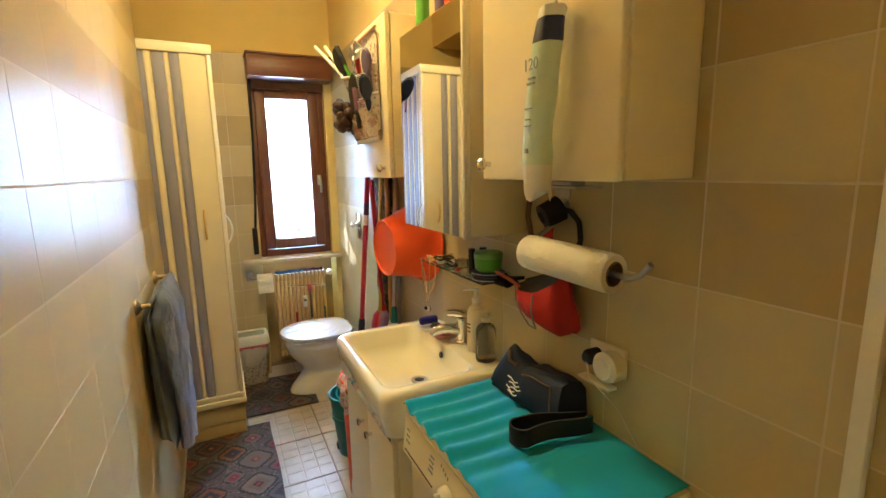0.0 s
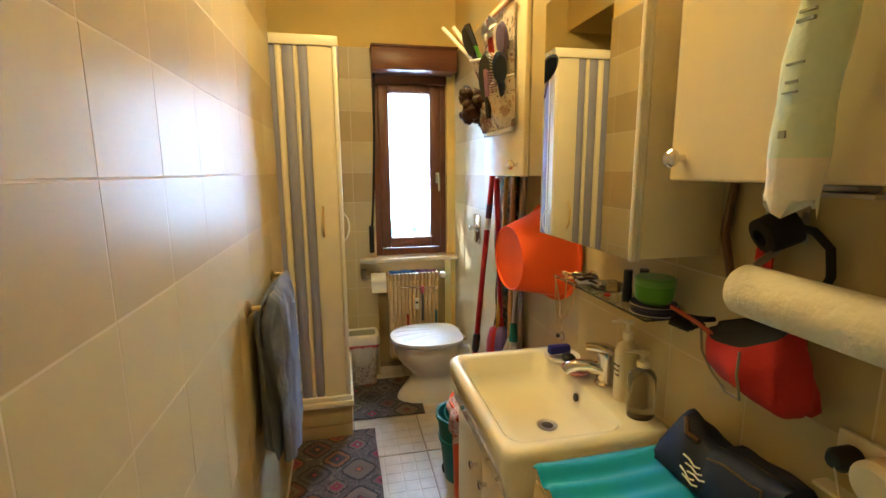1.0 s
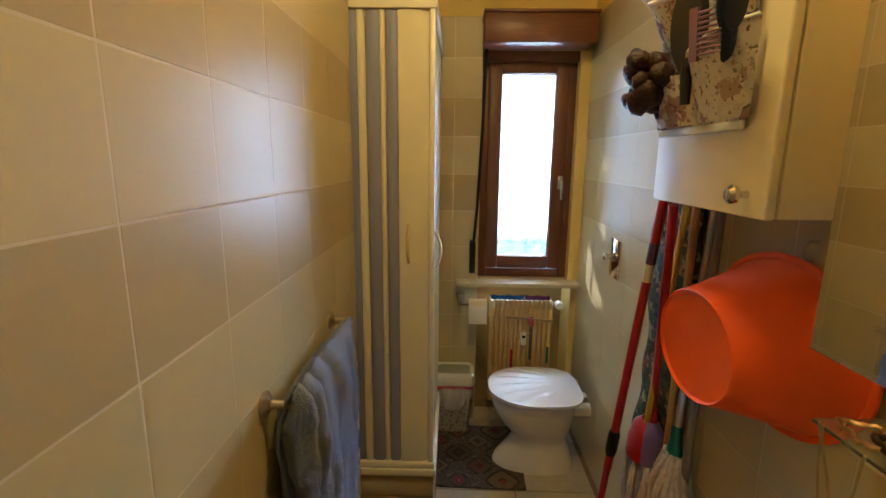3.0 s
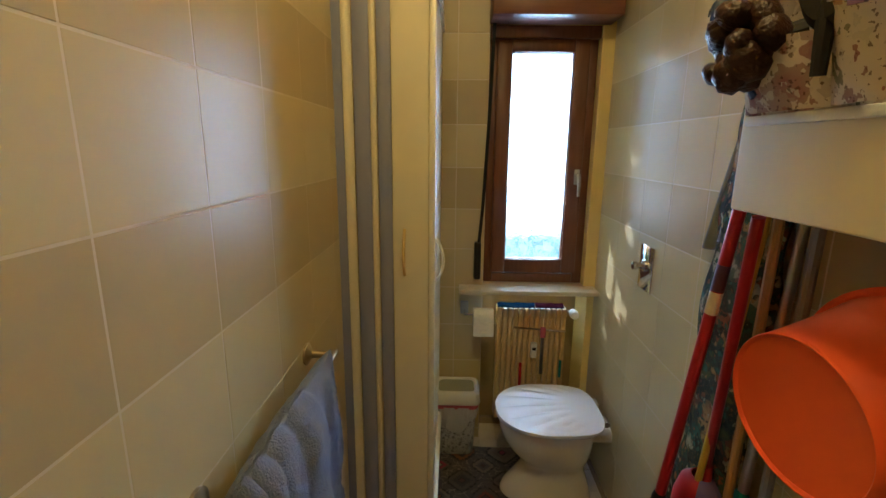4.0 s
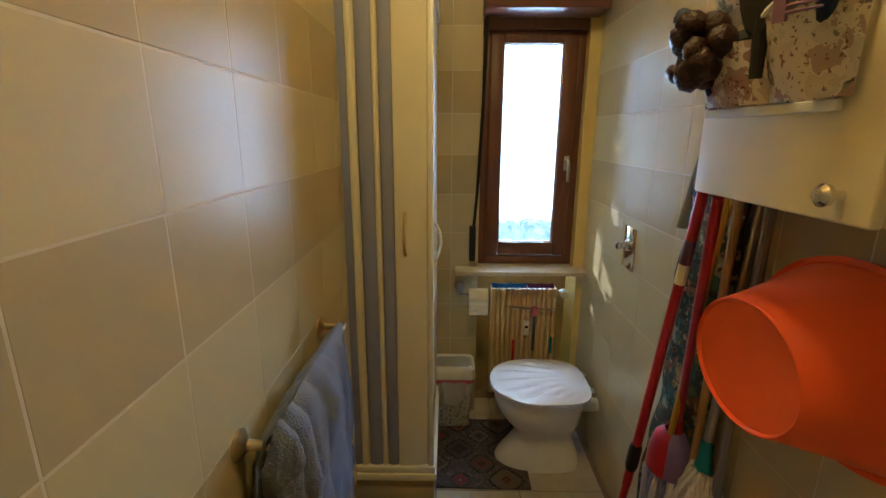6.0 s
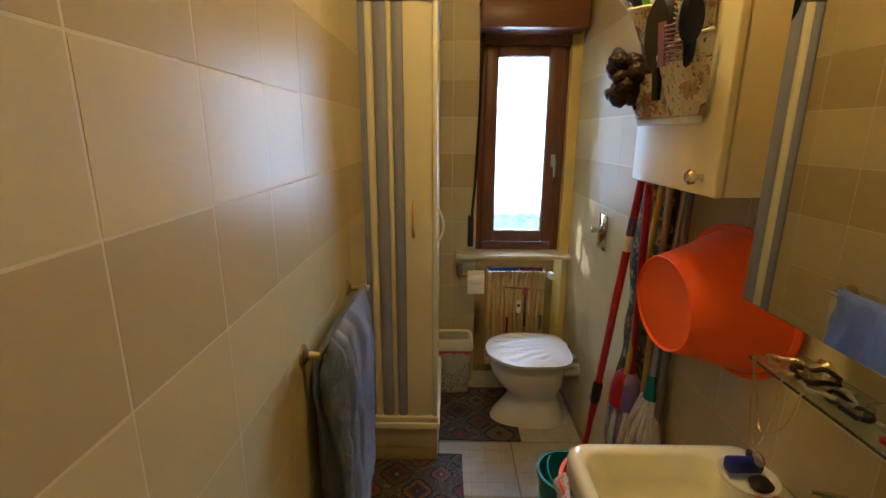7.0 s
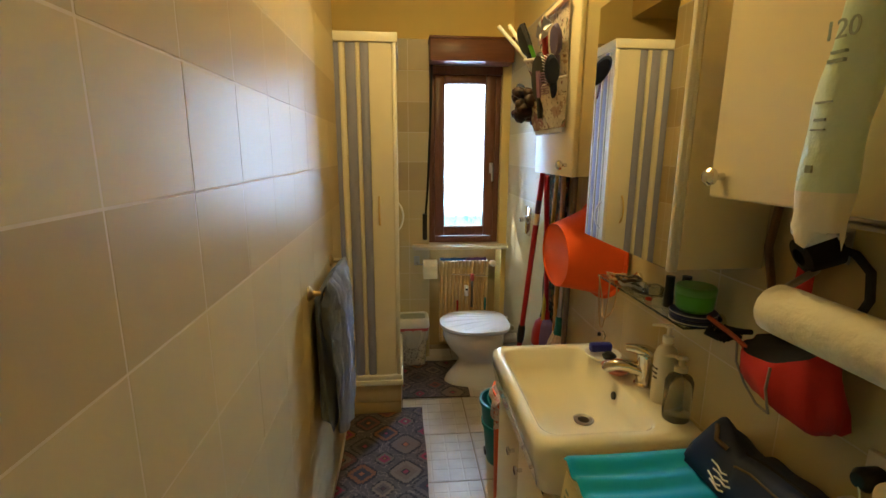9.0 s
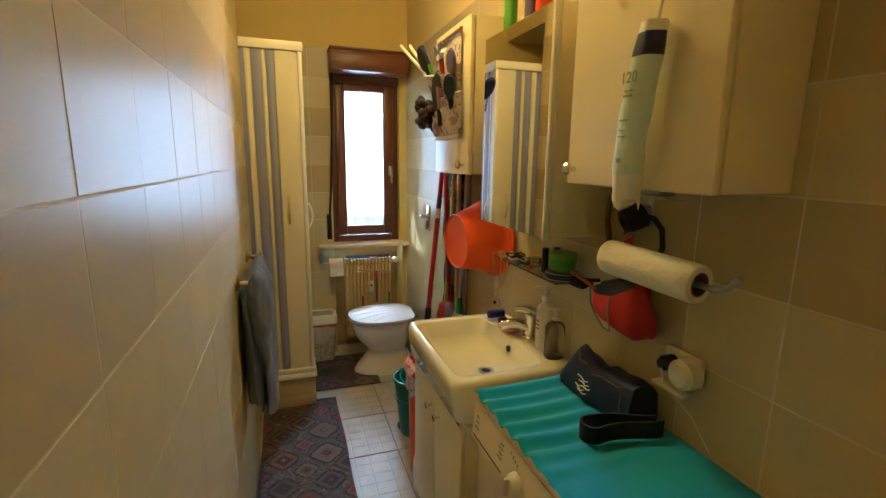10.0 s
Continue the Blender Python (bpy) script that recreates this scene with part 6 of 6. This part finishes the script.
# ---------- socket with adaptor ----------
so = thing("wall_socket", (RX, 0.74, 1.04), "cream wall socket with a white adaptor plugged in", "socket")
part("plate", cube(RX - 0.012, RX - 0.0005, 0.685, 0.795, 1.000, 1.072, 0.004), M_CREAMP, so)
part("adaptor", lathe(bmesh.new(), [(0.036, 0), (0.037, 0.012), (0.036, 0.034), (0.026, 0.044), (0, 0.046)], axis_x(RX - 0.012, 0.712, 1.030, -1), 28), M_WHITE, so, "round white adaptor")
part("plug", lathe(bmesh.new(), [(0.019, 0), (0.019, 0.03), (0.012, 0.04), (0, 0.042)], axis_x(RX - 0.012, 0.768, 1.035, -1), 18), M_BLACK, so, "black plug")
part("cover_flap", cube(RX - 0.045, RX - 0.014, 0.70, 0.80, 0.972, 0.980, 0.003), M_CREAMP, so)
part("cord", tube(bmesh.new(), [(RX - 0.05, 0.768, 1.035), (RX - 0.055, 0.75, 0.99), (RX - 0.02, 0.69, 0.93), (RX - 0.008, 0.64, 0.86)], 0.0018, 8), M_CREAMP, so)

so.location += Vector((0, -0.012, 0.006))

# ---------- bag of cotton pads hung on the near cabinet ----------
cp = thing("cotton_pad_bag", (0.665, 0.80, 1.45), "mint-green plastic sleeve of cotton pads with a navy top", "bag")
KX = 0.691


def sleeve(z0, z1, mat_, nm, lab=""):
    """A piece of the hanging sleeve: an uneven tube, thinner towards its top."""
    rings_ = []
    for i in range(9):
        z = z0 + (z1 - z0) * i / 8
        k = (z - 1.43) / 0.34
        w = 0.032 - 0.009 * max(0, k - 0.6) * 2.2
        cxx = KX - 0.030 - 0.012 * math.sin(3 * k)
        cyy = 0.734 - 0.045 * k
        ring = []
        for j in range(18):
            t = math.tau * j / 18
            q = 1 + 0.06 * math.sin(5 * t + 30 * z) + 0.04 * math.sin(60 * z)
            ring.append(Vector((min(KX - 0.001, cxx + 0.026 * q * math.cos(t)), cyy + w * q * math.sin(t), z + (0.012 * math.sin(3 * t + 1) + 0.008 * math.sin(7 * t) if z < 1.426 else 0))))
        rings_.append(ring)
    return part(nm, loft(bmesh.new(), rings_), mat_, cp, lab, smooth=70)


sleeve(1.425, 1.482, M_COTTON, "torn_end", "white cotton pads showing at the torn end")
sleeve(1.482, 1.703, M_MINT, "sleeve", "mint plastic film")
sleeve(1.703, 1.745, M_NAVYPRINT, "top_band", "navy printed band")
sleeve(1.745, 1.764, M_COTTON, "gather", "gathered white neck")
part("cord", tube(bmesh.new(), [(KX - 0.03, 0.690, 1.762), (KX - 0.018, 0.686, 1.85), (KX - 0.014, 0.685, 1.915)], 0.0035, 6), M_CREAMP, cp)


def sleeve_front(z):
    k = (z - 1.43) / 0.34
    return KX - 0.030 - 0.012 * math.sin(3 * k) - 0.0275, 0.734 - 0.045 * k


for z, w, h in ((1.640, 0.030, 0.003), (1.630, 0.034, 0.004), (1.586, 0.036, 0.0025), (1.566, 0.024, 0.003), (1.555, 0.030, 0.002), (1.505, 0.014, 0.009)):
    fx, fy = sleeve_front(z)
    part("print_bar", cube(fx - 0.0008, fx + 0.004, fy - 0.3 * w, fy + 0.3 * w, z, z + h), M_SOFTINK, cp)
cu = bpy.data.curves.new("count", "FONT")
cu.body, cu.size, cu.extrude, cu.align_x = "120", 0.030, 0.0006, "CENTER"
tmp = bpy.data.objects.new("count", cu)
scene.collection.objects.link(tmp)
dg = bpy.context.evaluated_depsgraph_get()
me = bpy.data.meshes.new_from_object(tmp.evaluated_get(dg))
bpy.data.objects.remove(tmp)
me.materials.clear()
me.materials.append(M_SOFTINK)
fx, fy = sleeve_front(1.664)
txt = new("count_print", me)
txt.parent = cp
txt.matrix_basis = Matrix.Translation(Vector((fx - 0.004, fy, 1.655)) - ORIGIN[cp.name]) @ Euler((radians(90), 0, radians(-90))).to_matrix().to_4x4()
hk4 = thing("door_hook", (KX, 0.685, 1.92), "small brass hook on the cabinet door", "hook", "wall hooks")
part("wire", tube(bmesh.new(), [(KX, 0.685, 1.93), (KX - 0.02, 0.685, 1.93), (KX - 0.024, 0.685, 1.915), (KX - 0.014, 0.685, 1.908)], 0.004, 8), M_BRASS, hk4)
hk5 = thing("door_hook", (KX, 0.86, 1.90), "small brass hook on the cabinet door", "hook", "wall hooks")
part("wire", tube(bmesh.new(), [(KX, 0.86, 1.915), (KX - 0.02, 0.86, 1.91), (KX - 0.026, 0.86, 1.895), (KX - 0.014, 0.86, 1.888)], 0.004, 8), M_BRASS, hk5)

cp.location += Vector((0, -0.010, 0.018))

# ---------- hamper by the door ----------
hamper = thing("laundry_hamper", (0.74, 0.38, 0), "cream laundry hamper beside the washing machine", "hamper")
part("body", loft(bmesh.new(), [rrect(0.76, 0.385, 0.10, 0.085, 0.03, 0.0), rrect(0.76, 0.385, 0.115, 0.10, 0.03, 0.70)]), M_CREAMP, hamper)
solo("red_laundry", sheet(bmesh.new(), lambda u, v: Vector((0.67 + 0.17 * u, 0.31 + 0.14 * v, 0.705 + 0.05 * math.sin(math.pi * u) * math.sin(math.pi * v) + 0.008 * math.sin(17 * u + 9 * v))), 16, 14, 0.012), M_REDCLOTH, "red garment lying on the laundry hamper", "laundry", smooth=60)

# ---------- tiles of walls and floor ----------
Z0 = 1.277 - 6 * ROW
for k, lo, hi in rows(Z0, 2.295):
    y = 1.197 - 6 * COL
    while y < END - 0.01:
        y1 = min(y + COL, END)
        lay_tile(wall_left, LX - 0.008, (y + y1) / 2, (lo + hi) / 2, y1 - y, hi - lo, 90, is_beige(k - 1))
        y = y1
for k, lo, hi in rows(Z0 - 0.016, 2.28):
    y = 0.0715
    while y < WY - 0.01:
        y1 = min(y + RCOL, WY)
        lay_tile(wall_right, RX + 0.008, (y + y1) / 2, (lo + hi) / 2, y1 - y, hi - lo, -90, is_beige(k - 1))
        y = y1
for k, lo, hi in rows(Z0, 2.50):
    edges = [-0.70, -0.49, -0.28, -0.06, 0.172, 0.318]
    if lo > 2.2:
        edges = edges[:-1]
    if hi - lo < 0.05:
        continue
    for x0, x1 in zip(edges, edges[1:]):
        lay_tile(wall_window, (x0 + x1) / 2, WY + 0.008, (lo + hi) / 2, x1 - x0, hi - lo, 0, is_beige(k - 1))

FT = 0.38


def floor_tile_mesh(seed):
    rnd = random.Random(seed)
    bm = bmesh.new()
    g, b, h = 0.003, 0.003, 0.004
    n = 5
    cut = [0.0] + [(i + rnd.uniform(-0.16, 0.16)) / n for i in range(1, n)] + [1.0]
    cut2 = [0.0] + [(i + rnd.uniform(-0.16, 0.16)) / n for i in range(1, n)] + [1.0]
    w = FT - 2 * g
    box(bm, -w / 2, w / 2, -w / 2, w / 2, -0.008, -0.0005)
    for i in range(n):
        for j in range(n):
            x0, x1 = -w / 2 + w * cut[i], -w / 2 + w * cut[i + 1]
            y0, y1 = -w / 2 + w * cut2[j], -w / 2 + w * cut2[j + 1]
            e = 0.0022
            base = [Vector((x0 + e, y0 + e, -0.001)), Vector((x1 - e, y0 + e, -0.001)), Vector((x1 - e, y1 - e, -0.001)), Vector((x0 + e, y1 - e, -0.001))]
            c = sum(base, Vector()) / 4
            up = [bm.verts.new(p + (c - p).normalized() * 0.003 + Vector((0, 0, 0.0017 + rnd.uniform(-0.0004, 0.0004)))) for p in base]
            lo = [bm.verts.new(p) for p in base]
            for k in range(4):
                bm.faces.new((lo[k], lo[(k + 1) % 4], up[(k + 1) % 4], up[k]))
            bm.faces.new(up)
    return finish("floor_tile", bm, M_FLOOR, 0)


FLOOR_MESHES = [floor_tile_mesh(s) for s in range(4)]
for i in range(-2, 1):
    for j in range(-1, 11):
        ob = new("floor_tile", FLOOR_MESHES[(i * 3 + j * 5) % 4])
        ob.parent = floor
        ob.location = (0.49 + FT * (i - 0.5) + FT, -0.19 + FT * (j - 0.5) - 0.003, 0.0)
        ob.rotation_euler = (0, 0, radians(90 * ((i + 2 * j) % 4)))
